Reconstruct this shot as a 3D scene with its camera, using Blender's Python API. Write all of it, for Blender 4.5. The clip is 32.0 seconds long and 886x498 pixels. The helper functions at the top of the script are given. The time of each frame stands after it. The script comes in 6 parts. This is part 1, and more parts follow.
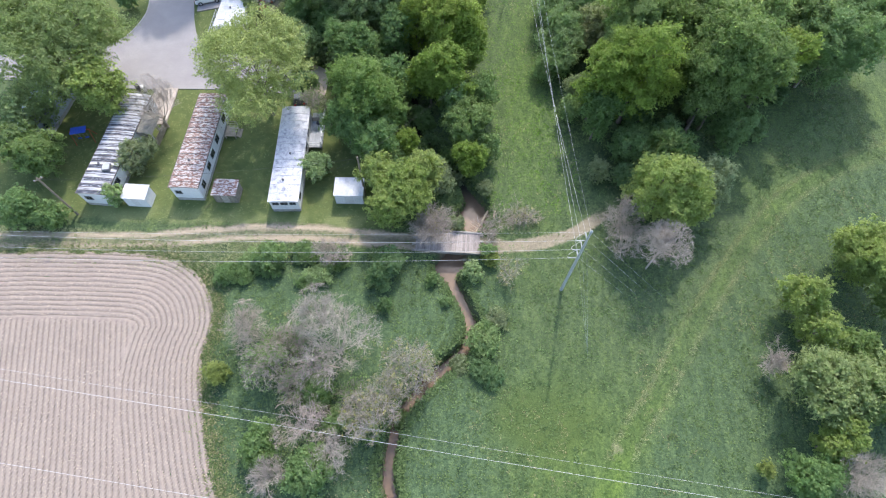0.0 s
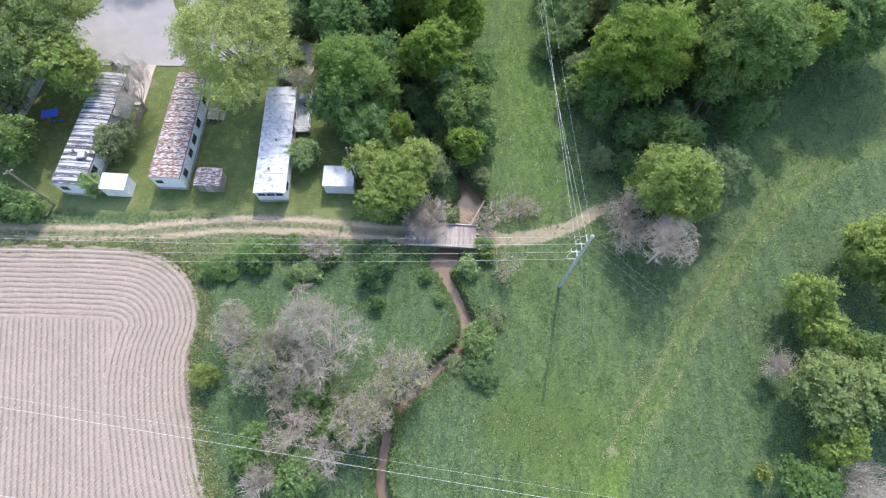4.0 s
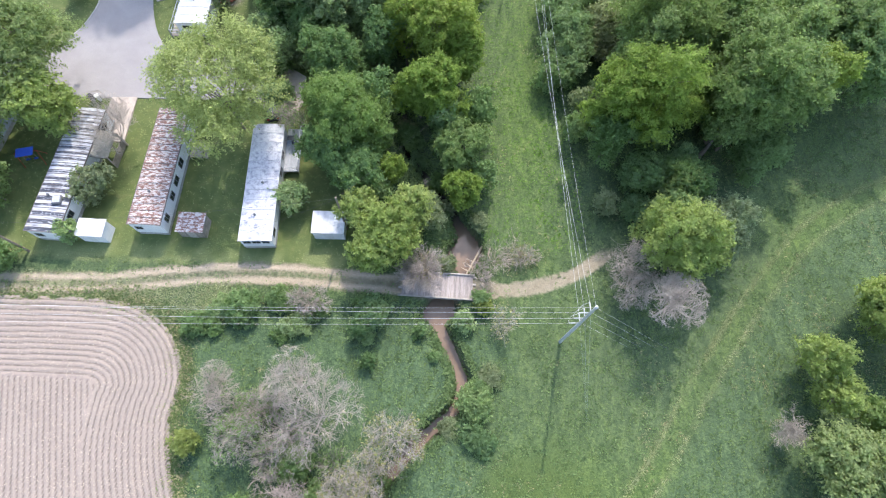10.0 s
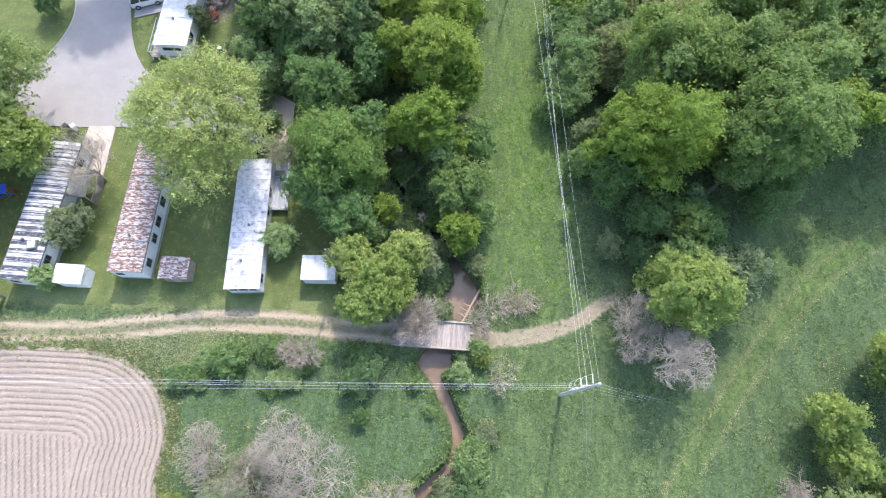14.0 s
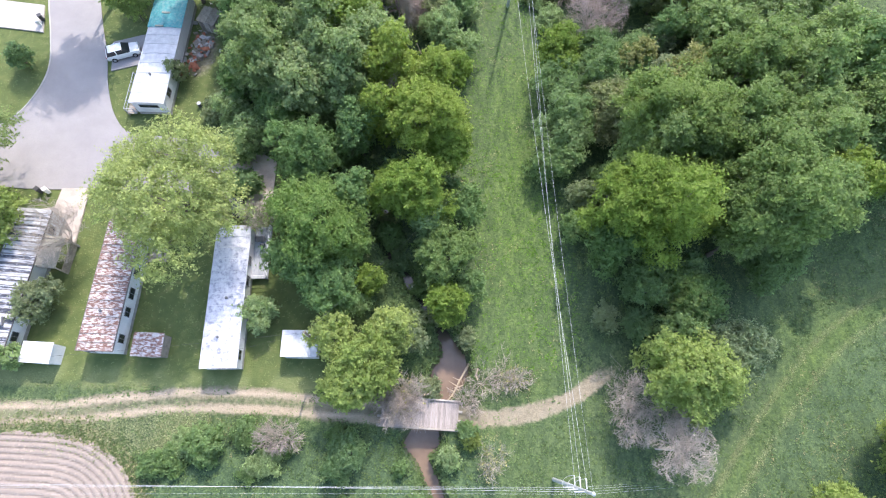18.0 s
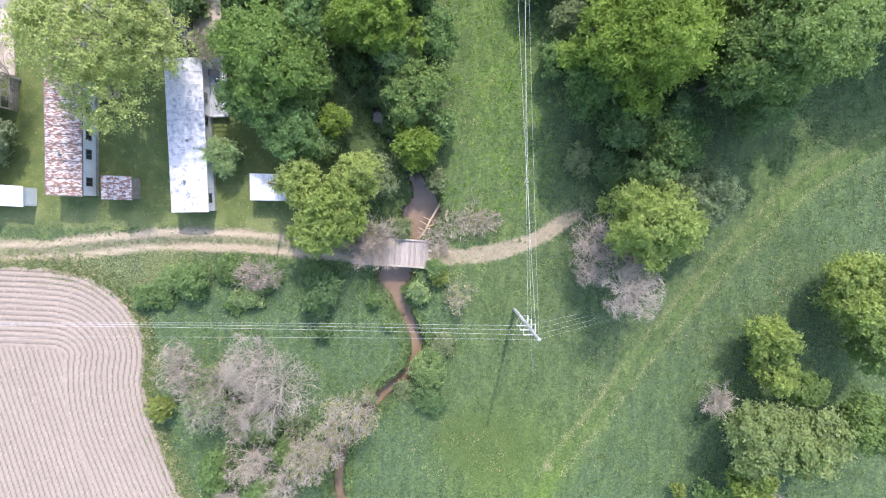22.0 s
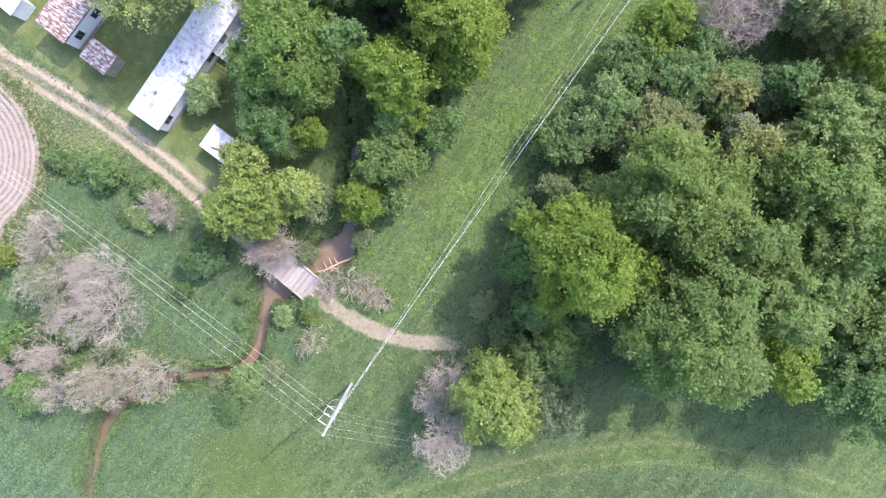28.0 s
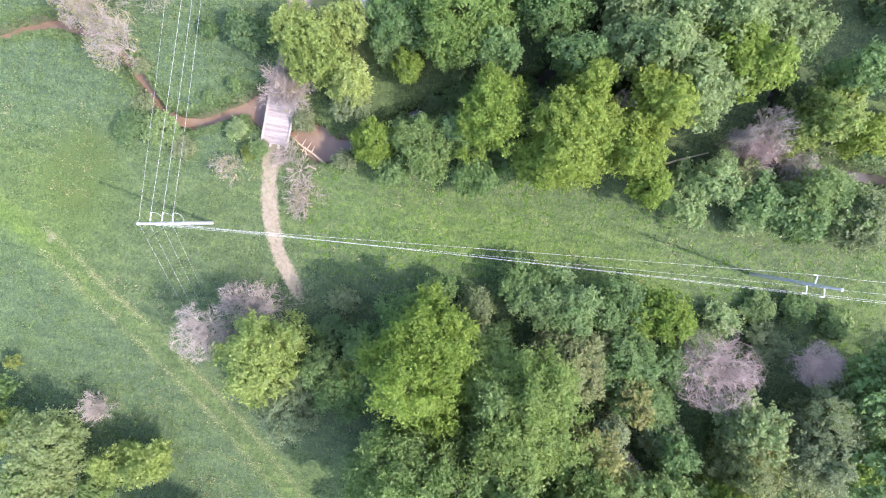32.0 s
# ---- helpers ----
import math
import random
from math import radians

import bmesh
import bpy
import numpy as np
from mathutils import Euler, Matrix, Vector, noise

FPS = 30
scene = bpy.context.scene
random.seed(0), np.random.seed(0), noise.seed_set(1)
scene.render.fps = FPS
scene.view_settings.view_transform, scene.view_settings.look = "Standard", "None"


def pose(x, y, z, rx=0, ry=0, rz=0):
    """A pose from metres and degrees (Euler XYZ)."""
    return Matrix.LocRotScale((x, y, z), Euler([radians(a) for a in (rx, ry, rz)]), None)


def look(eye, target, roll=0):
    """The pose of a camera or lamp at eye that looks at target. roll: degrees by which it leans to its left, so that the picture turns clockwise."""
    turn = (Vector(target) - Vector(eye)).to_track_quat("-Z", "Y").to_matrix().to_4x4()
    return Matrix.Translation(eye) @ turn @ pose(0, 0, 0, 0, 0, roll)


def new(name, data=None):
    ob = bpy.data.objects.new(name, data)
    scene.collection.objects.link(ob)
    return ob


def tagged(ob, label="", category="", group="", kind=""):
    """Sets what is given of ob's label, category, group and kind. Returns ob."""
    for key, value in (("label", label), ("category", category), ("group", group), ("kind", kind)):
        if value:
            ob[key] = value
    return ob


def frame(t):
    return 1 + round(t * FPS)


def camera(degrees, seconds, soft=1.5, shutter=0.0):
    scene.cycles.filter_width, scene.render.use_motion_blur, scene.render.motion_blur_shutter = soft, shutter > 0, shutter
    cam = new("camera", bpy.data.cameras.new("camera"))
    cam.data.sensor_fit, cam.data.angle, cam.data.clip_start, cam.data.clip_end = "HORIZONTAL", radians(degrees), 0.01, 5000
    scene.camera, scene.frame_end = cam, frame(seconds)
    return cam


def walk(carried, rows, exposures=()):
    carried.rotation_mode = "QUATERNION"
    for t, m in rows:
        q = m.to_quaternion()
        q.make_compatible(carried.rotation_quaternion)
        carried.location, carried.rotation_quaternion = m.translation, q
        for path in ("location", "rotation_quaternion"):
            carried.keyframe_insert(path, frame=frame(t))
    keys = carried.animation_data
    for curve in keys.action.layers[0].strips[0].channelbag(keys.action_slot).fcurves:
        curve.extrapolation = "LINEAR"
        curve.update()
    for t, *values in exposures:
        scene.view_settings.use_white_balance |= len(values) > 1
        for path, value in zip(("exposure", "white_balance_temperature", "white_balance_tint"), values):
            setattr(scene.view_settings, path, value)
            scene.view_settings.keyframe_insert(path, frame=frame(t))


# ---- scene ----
cam = camera(80.0, 32.0, soft=1.1)
PATH = [
    (0, 1.181, 1.081, 57.154, -61.99, 1.13, 1.43),
    (0.5, 1.255, 1.826, 57.139, -61.92, 1.12, 1.61),
    (1, 1.311, 2.589, 57.113, -61.90, 1.26, 1.40),
    (1.5, 1.364, 3.329, 57.085, -61.84, 1.21, 1.62),
    (2, 1.393, 4.047, 57.048, -61.78, 1.26, 1.40),
    (2.5, 1.388, 4.704, 57.018, -61.97, 1.03, 1.60),
    (3, 1.366, 5.279, 57.009, -63.79, 0.89, 1.76),
    (3.5, 1.357, 5.828, 57.002, -66.87, 0.41, 2.15),
    (5.5, 1.341, 8.101, 56.859, -66.94, -0.05, 2.54),
    (6, 1.342, 8.681, 56.828, -66.88, -0.14, 2.70),
    (6.5, 1.344, 9.226, 56.803, -66.80, -0.23, 2.85),
    (7, 1.370, 9.799, 56.772, -66.70, -0.24, 2.89),
    (7.5, 1.431, 10.413, 56.742, -66.64, -0.16, 2.79),
    (8, 1.497, 11.067, 56.714, -66.57, 0.04, 2.62),
    (8.5, 1.549, 11.749, 56.703, -66.54, 0.14, 2.59),
    (9, 1.566, 12.462, 56.698, -66.55, 0.27, 2.39),
    (9.5, 1.558, 13.211, 56.691, -66.47, 0.22, 2.49),
    (10, 1.557, 13.969, 56.709, -67.98, -0.02, 2.75),
    (10.5, 1.558, 14.770, 56.745, -70.20, -0.16, 2.94),
    (11, 1.547, 15.685, 56.768, -70.23, -0.03, 2.90),
    (11.5, 1.540, 16.715, 56.805, -70.29, -0.18, 3.05),
    (12, 1.518, 17.827, 56.850, -70.39, -0.32, 3.19),
    (12.5, 1.484, 18.988, 56.912, -70.58, -0.52, 3.42),
    (13, 1.430, 20.218, 56.948, -70.75, -0.69, 3.52),
    (13.5, 1.407, 21.465, 56.979, -70.96, -0.89, 3.69),
    (14, 1.456, 22.547, 57.001, -70.95, -0.94, 3.69),
    (14.5, 1.509, 23.555, 56.985, -70.91, -1.06, 3.65),
    (16.5, 1.857, 27.626, 56.904, -70.76, -0.94, 3.41),
    (17, 1.991, 28.581, 56.909, -70.75, -0.90, 3.40),
    (17.5, 2.196, 29.517, 56.889, -70.70, -0.93, 3.43),
    (18, 2.493, 30.455, 56.861, -70.65, -0.83, 3.33),
    (18.5, 2.848, 31.389, 56.813, -70.66, -0.68, 3.10),
    (19, 3.195, 32.323, 56.770, -70.61, -0.59, 3.04),
    (19.5, 3.497, 33.178, 56.718, -70.55, -0.59, 3.09),
    (20, 3.869, 33.891, 56.699, -70.89, -0.39, 3.00),
    (20.5, 4.329, 34.454, 56.726, -76.36, -1.11, 3.65),
    (21, 4.788, 35.154, 56.782, -86.80, -11.32, 13.87),
    (21.5, 5.280, 35.972, 56.834, -93.20, 15.89, -13.47),
    (22, 5.745, 36.841, 56.849, -94.02, 13.53, -11.08),
    (22.5, 6.138, 37.745, 56.849, -94.01, 14.93, -12.57),
    (23, 6.453, 38.624, 56.796, -93.90, 15.88, -13.46),
    (23.5, 6.829, 39.499, 56.800, -93.81, 14.70, -12.30),
    (24, 7.133, 40.301, 56.756, -93.68, 14.03, -11.58),
    (24.5, 7.475, 41.031, 56.760, -93.51, 14.84, -11.94),
    (25, 7.905, 41.679, 56.761, -93.32, 15.38, -8.79),
    (25.5, 8.525, 42.328, 56.804, -93.05, 15.67, -6.49),
    (27.5, 10.806, 46.566, 57.513, -93.31, 27.17, 3.22),
    (28, 11.145, 47.367, 57.569, -93.33, 38.74, 0.20),
    (28.5, 11.430, 48.150, 57.641, -93.32, 47.22, 0.78),
    (29, 11.602, 48.903, 57.697, -93.39, 58.53, -0.92),
    (29.5, 11.640, 49.611, 57.764, -93.45, 66.68, 0.59),
    (30, 11.531, 50.287, 57.835, -93.44, 73.49, 3.58),
    (30.5, 11.278, 50.952, 57.911, -93.46, 78.73, 6.66),
    (31, 10.912, 51.602, 57.949, -93.38, 81.28, 9.32),
    (31.5, 10.471, 52.222, 57.956, -93.38, 81.94, 15.53),
    (32, 9.984, 52.832, 57.926, -93.26, 81.30, 18.49),
]
walk(cam, [(t, pose(x, y, z, 90 + pitch, 0, yaw) @ pose(0, 0, 0, 0, 0, roll)) for t, x, y, z, pitch, yaw, roll in PATH],
     exposures=[(0, 1.62, 6600, 11), (12, 1.83, 6600, 11.5), (20, 1.93, 6600, 14.5), (25, 1.78, 6600, 15), (28, 2.0, 6500, 19), (32, 2.24, 6450, 23)])

# ---- light ----
world = bpy.data.worlds.new("sky")
scene.world = world
world.use_nodes = True
wn = world.node_tree
sky = wn.nodes.new("ShaderNodeTexSky")
sky.sky_type, sky.sun_disc = "NISHITA", False
SUN_EL, SUN_AZ = radians(46.5), math.atan2(2.3, 12.7)
sky.sun_elevation, sky.sun_rotation = SUN_EL, SUN_AZ
sky.air_density, sky.dust_density = 1.0, 1.8
wn.nodes["Background"].inputs[1].default_value = 0.15
wn.links.new(sky.outputs[0], wn.nodes["Background"].inputs[0])
sun = new("sun", bpy.data.lights.new("sun", "SUN"))
sun.data.energy, sun.data.angle, sun.data.color = 1.32, radians(0.55), (1.0, 0.945, 0.87)
sun_dir = Vector((math.cos(SUN_EL) * math.sin(SUN_AZ), math.cos(SUN_EL) * math.cos(SUN_AZ), math.sin(SUN_EL)))
sun.matrix_world = look(sun_dir * 200, (0, 0, 0))

# ---- materials ----
def mat(name, rough=0.8, metal=0.0):
    m = bpy.data.materials.new(name)
    m.use_nodes = True
    b = m.node_tree.nodes["Principled BSDF"]
    b.inputs["Roughness"].default_value, b.inputs["Metallic"].default_value = rough, metal
    b.inputs["Specular IOR Level"].default_value = 0.3
    return m, m.node_tree, b


def node(nt, kind, **kw):
    n = nt.nodes.new(kind)
    for k, v in kw.items():
        n.inputs[k].default_value = v
    return n


def noise_tex(nt, scale, detail=4.0, rough=0.6, coords=None):
    n = node(nt, "ShaderNodeTexNoise", Scale=scale, Detail=detail, Roughness=rough)
    c = coords or nt.nodes.new("ShaderNodeTexCoord").outputs["Object"]
    nt.links.new(c, n.inputs["Vector"])
    return n.outputs["Fac"]


def ramp(nt, fac, stops):
    r = nt.nodes.new("ShaderNodeValToRGB")
    e = r.color_ramp.elements
    while len(e) < len(stops):
        e.new(0.5)
    for el, (p, c) in zip(e, stops):
        el.position, el.color = p, (*c, 1.0)
    nt.links.new(fac, r.inputs["Fac"])
    return r.outputs["Color"]


def mix(nt, fac, a, b, mode="MIX"):
    n = nt.nodes.new("ShaderNodeMix")
    n.data_type, n.blend_type = "RGBA", mode
    for sock, v in ((n.inputs["Factor"], fac), (n.inputs["A"], a), (n.inputs["B"], b)):
        if isinstance(v, (int, float)):
            sock.default_value = v
        elif isinstance(v, tuple):
            sock.default_value = (*v, 1.0)
        else:
            nt.links.new(v, sock)
    return n.outputs["Result"]


def bump(nt, b, height, strength, dist=0.05):
    n = node(nt, "ShaderNodeBump", Strength=strength, Distance=dist)
    nt.links.new(height, n.inputs["Height"])
    nt.links.new(n.outputs["Normal"], b.inputs["Normal"])


def surface(name, c1, c2, scale=3.0, rough=0.8, metal=0.0, fine=40.0, bumps=0.2, c3=None):
    """Two-scale mottled surface: broad stains and fine grain."""
    m, nt, b = mat(name, rough, metal)
    broad = noise_tex(nt, scale)
    col = ramp(nt, broad, [(0.3, c1), (0.7, c2)])
    grain = noise_tex(nt, fine, 3.0)
    dark = tuple(v * 0.78 for v in c1)
    gfac = nt.nodes.new("ShaderNodeMapRange")
    gfac.inputs["From Min"].default_value, gfac.inputs["From Max"].default_value = 0.45, 0.75
    gfac.inputs["To Max"].default_value = 0.6
    nt.links.new(grain, gfac.inputs["Value"])
    col = mix(nt, gfac.outputs["Result"], col, c3 or dark)
    nt.links.new(col, b.inputs["Base Color"])
    if bumps:
        bump(nt, b, grain, bumps, 0.02)
    return m


def leaf_mat(name, c1, c2, c3, trans=0.25):
    m, nt, b = mat(name, 0.6)
    geo = nt.nodes.new("ShaderNodeNewGeometry")
    col = ramp(nt, geo.outputs["Random Per Island"], [(0.0, c1), (0.5, c2), (1.0, c3)])
    var = noise_tex(nt, 0.9, 4.0, 0.7)
    col = mix(nt, 0.5, col, ramp(nt, var, [(0.34, tuple(v * 0.62 for v in c2)), (0.66, tuple(min(1, v * w) for v, w in zip(c2, (1.42, 1.32, 1.25))))]))
    oi = nt.nodes.new("ShaderNodeObjectInfo")
    col = mix(nt, 1.0, col, ramp(nt, oi.outputs["Random"], [(0.0, (0.86, 0.88, 0.80)), (0.5, (1.0, 1.0, 1.0)), (1.0, (1.14, 1.08, 1.16))]), "MULTIPLY")
    nt.links.new(col, b.inputs["Base Color"])
    t = nt.nodes.new("ShaderNodeBsdfTranslucent")
    nt.links.new(mix(nt, 0.4, mix(nt, 1.0, col, (1.2, 1.3, 1.0), "MULTIPLY"), (0.26, 0.35, 0.125)), t.inputs["Color"])
    s = nt.nodes.new("ShaderNodeMixShader")
    s.inputs[0].default_value = trans
    out = nt.nodes["Material Output"]
    nt.links.new(b.outputs[0], s.inputs[1])
    nt.links.new(t.outputs[0], s.inputs[2])
    nt.links.new(s.outputs[0], out.inputs["Surface"])
    return m


def leaf3(name, c, spread=0.40, trans=0.56):
    lo = tuple(v * (1 - spread) for v in c)
    hi = tuple(v * (1 + spread) for v in c)
    return leaf_mat(name, lo, c, hi, trans)


LEAF = {
    "bright": leaf3("leaf_bright", (0.199, 0.298, 0.058)),
    "yellow_green": leaf3("leaf_yellow_green", (0.220, 0.305, 0.059)),
    "light_yellow": leaf3("leaf_light_yellow", (0.293, 0.378, 0.123)),
    "airy": leaf3("leaf_airy", (0.249, 0.323, 0.141)),
    "warm": leaf3("leaf_warm", (0.185, 0.271, 0.079)),
    "maple_light": leaf3("leaf_pale", (0.268, 0.335, 0.112), 0.40, 0.4),
    "round_green": leaf3("leaf_round", (0.198, 0.308, 0.097)),
    "mid": leaf3("leaf_mid", (0.185, 0.278, 0.098)),
    "dark": leaf3("leaf_dark", (0.162, 0.273, 0.107)),
    "greygreen": leaf3("leaf_grey_green", (0.229, 0.315, 0.141)),
    "silver": leaf3("leaf_silver", (0.204, 0.275, 0.154)),
    "bud": leaf3("leaf_bud", (0.292, 0.284, 0.130), 0.35, 0.3),
    "bush_grey": leaf3("leaf_bush_grey", (0.230, 0.286, 0.161)),
    "bush_mixed": leaf3("leaf_bush_mixed", (0.239, 0.278, 0.133), 0.45),
    "bush_bud": leaf3("leaf_bush_bud", (0.276, 0.292, 0.161), 0.4),
    "bush_green": leaf3("leaf_bush_green", (0.186, 0.293, 0.121)),
    "bush_light": leaf3("leaf_bush_light", (0.286, 0.396, 0.186)),
    "bush_dark": leaf3("leaf_bush_dark", (0.140, 0.238, 0.108)),
    "bush_yellow": leaf3("leaf_bush_yellow", (0.235, 0.300, 0.090)),
    "bud_green": leaf3("leaf_bud_green", (0.262, 0.284, 0.107)),
}
GRASS_BLADE = leaf3("grass_blade", (0.124, 0.182, 0.066), 0.3, 0.4)
GRASS_YELLOW = leaf3("grass_yellow_green", (0.088, 0.196, 0.014), 0.42, 0.25)
WEED_LEAF = leaf3("weed_leaf", (0.114, 0.184, 0.070), 0.3, 0.4)
BARK = surface("bark", (0.13, 0.11, 0.09), (0.24, 0.21, 0.18), 4, 0.9)
TWIG_GREY = surface("twig_grey", (0.36, 0.315, 0.27), (0.50, 0.445, 0.395), 2, 0.9, bumps=0)
TWIG_BROWN = surface("twig_brown", (0.36, 0.305, 0.26), (0.50, 0.43, 0.375), 2, 0.9, bumps=0)
TWIG_PINK = surface("twig_pink", (0.41, 0.325, 0.29), (0.56, 0.455, 0.405), 2, 0.9, bumps=0)
DRIFTWOOD = surface("driftwood", (0.42, 0.33, 0.24), (0.60, 0.50, 0.38), 3, 0.85)


# ---- mesh helpers ----
def mesh_np(name, verts, faces, material=None, smooth=False):
    """A mesh from arrays of vertices and of faces with one count of corners."""
    me = bpy.data.meshes.new(name)
    verts, faces = np.asarray(verts, np.float32), np.asarray(faces, np.int32)
    k = faces.shape[1]
    me.vertices.add(len(verts))
    me.vertices.foreach_set("co", verts.ravel())
    me.loops.add(faces.size)
    me.loops.foreach_set("vertex_index", faces.ravel())
    me.polygons.add(len(faces))
    me.polygons.foreach_set("loop_start", np.arange(len(faces), dtype=np.int32) * k)
    if smooth:
        me.polygons.foreach_set("use_smooth", np.ones(len(faces), bool))
    me.update(calc_edges=True)
    if material:
        me.materials.append(material)
    return me


def part(name, bm, material, parent, label=""):
    """Links a bmesh as one mesh object under a thing or under a part."""
    me = bpy.data.meshes.new(name)
    bm.to_mesh(me)
    bm.free()
    me.materials.append(material)
    ob = new(name, me)
    ob.parent = parent
    return tagged(ob, label)


def part_np(name, verts, faces, material, parent, label="", smooth=False):
    ob = new(name, mesh_np(name, verts, faces, material, smooth))
    ob.parent = parent
    return tagged(ob, label)


def box(x0, y0, z0, x1, y1, z1, bev=0.0, bm=None):
    own = bm is None
    bm = bm or bmesh.new()
    r = bmesh.ops.create_cube(bm, size=1.0)
    bmesh.ops.scale(bm, vec=(x1 - x0, y1 - y0, z1 - z0), verts=r["verts"])
    bmesh.ops.translate(bm, vec=((x0 + x1) / 2, (y0 + y1) / 2, (z0 + z1) / 2), verts=r["verts"])
    if bev and own:
        bmesh.ops.bevel(bm, geom=bm.edges[:], offset=bev, segments=1, affect="EDGES", profile=0.5)
    return bm


def tube(points, radii, sides=6, bm=None, cap=True):
    """A tapered tube along points."""
    bm = bm or bmesh.new()
    rings = []
    pts = [Vector(p) for p in points]
    for i, p in enumerate(pts):
        d = (pts[min(i + 1, len(pts) - 1)] - pts[max(i - 1, 0)]).normalized()
        u = d.orthogonal().normalized()
        v = d.cross(u)
        r = radii[i] if isinstance(radii, (list, tuple)) else radii
        rings.append([bm.verts.new(p + (u * math.cos(a) + v * math.sin(a)) * r) for a in (2 * math.pi * k / sides for k in range(sides))])
    for a, b in zip(rings, rings[1:]):
        for k in range(sides):
            bm.faces.new((a[k], a[(k + 1) % sides], b[(k + 1) % sides], b[k]))
    if cap:
        bm.faces.new(rings[0][::-1])
        bm.faces.new(rings[-1])
    return bm


def thing(name, x, y, z=0.0, rz=0.0, label="", category="", group="", kind=""):
    ob = new(name)
    ob.matrix_world = pose(x, y, z, 0, 0, rz)
    ob.empty_display_size = 0.3
    return tagged(ob, label, category, group, kind)


# ---- plan: lines of the place ----
CREEK = np.array([(6, -14), (2.3, -6.8), (0.0, -3.3), (-2.7, 2.0), (-3.9, 5.3), (-3.9, 7.6), (-3.3, 11.2), (-0.5, 15.4), (1.7, 17.3), (3.9, 19.7), (4.2, 22.4), (3.0, 25.4), (1.4, 28.5), (2.0, 31.5), (3.2, 34.2), (4.4, 38.0), (3.2, 41.0),
                  (1.4, 43.8), (-1.1, 47.0), (-3.4, 50.5), (-4.2, 55.3), (-6.8, 59.8), (-12.3, 63.6), (-14.5, 69), (-14.5, 77), (-12.4, 84), (-8.2, 85), (-4.6, 86), (-2.5, 93), (-2, 104), (2, 125)], float)
TRACK = np.array([(-130, 27.5), (-80, 29.4), (-53.6, 30.1), (-46.8, 30.4), (-40, 30.7), (-33.7, 31.2), (-27.7, 32.1), (-22.3, 32.7), (-15.7, 32.9), (-10.3, 32.7), (-3, 32.3), (4.9, 32.2), (10.4, 32.5), (14.1, 33.4),
                  (17.1, 34.7), (19.6, 36.5), (21.8, 39.2), (23.0, 43.0)], float)
MOWN = np.array([(14.0, -4.0), (20.0, 8.8), (24.5, 15.0), (28.6, 21.3), (33.0, 27.4), (37.4, 33.0), (46.8, 42.6), (61.5, 50.0), (90, 58)], float)
FIELD = np.array([(-95, 26.5), (-70, 27.6), (-53, 28.6), (-46.2, 29.0), (-38, 29.2), (-33.5, 29.0), (-30.3, 28.0), (-27.3, 25.8), (-25.5, 22.8), (-24.9, 20.0), (-25.2, 16.8), (-24.3, 13), (-22.8, 9.2), (-21.0, 5.0), (-18.5, 1.0), (-14, -6), (-8, -16), (-4, -30), (-95, -30)], float)


def smooth_line(p, n=6):
    """A finer, rounded copy of a polyline (Catmull-Rom)."""
    q = np.vstack([2 * p[0] - p[1], p, 2 * p[-1] - p[-2]])
    out = []
    for i in range(1, len(q) - 2):
        for k in range(n):
            t = k / n
            a, b, c, d = q[i - 1], q[i], q[i + 1], q[i + 2]
            out.append(0.5 * (2 * b + (c - a) * t + (2 * a - 5 * b + 4 * c - d) * t * t + (3 * b - a - 3 * c + d) * t ** 3))
    return np.vstack([out, p[-1]])


CREEK_S, TRACK_S, MOWN_S, FIELD_S = smooth_line(CREEK), smooth_line(TRACK), smooth_line(MOWN), smooth_line(FIELD[:-2], 5)
FIELD_S = np.vstack([FIELD_S, FIELD[-2:]])


def line_dist(px, py, line):
    """Distance, signed side and place along a polyline, for arrays of points."""
    best, side, along = np.full(px.shape, 1e9), np.zeros(px.shape), np.zeros(px.shape)
    run = 0.0
    for a, b in zip(line, line[1:]):
        d = b - a
        n = math.hypot(*d)
        t = np.clip(((px - a[0]) * d[0] + (py - a[1]) * d[1]) / (n * n), 0, 1)
        ex, ey = px - a[0] - t * d[0], py - a[1] - t * d[1]
        dist = np.hypot(ex, ey)
        m = dist < best
        best = np.where(m, dist, best)
        side = np.where(m, np.sign(d[0] * ey - d[1] * ex), side)
        along = np.where(m, run + t * n, along)
        run += n
    return best, side, along


def inside(px, py, poly):
    c = np.zeros(px.shape, bool)
    for a, b in zip(poly, np.roll(poly, -1, axis=0)):
        with np.errstate(divide="ignore", invalid="ignore"):
            c ^= ((a[1] > py) != (b[1] > py)) & (px < (b[0] - a[0]) * (py - a[1]) / (b[1] - a[1]) + a[0])
    return c


def sstep(e0, e1, v):
    t = np.clip((v - e0) / (e1 - e0), 0, 1)
    return t * t * (3 - 2 * t)


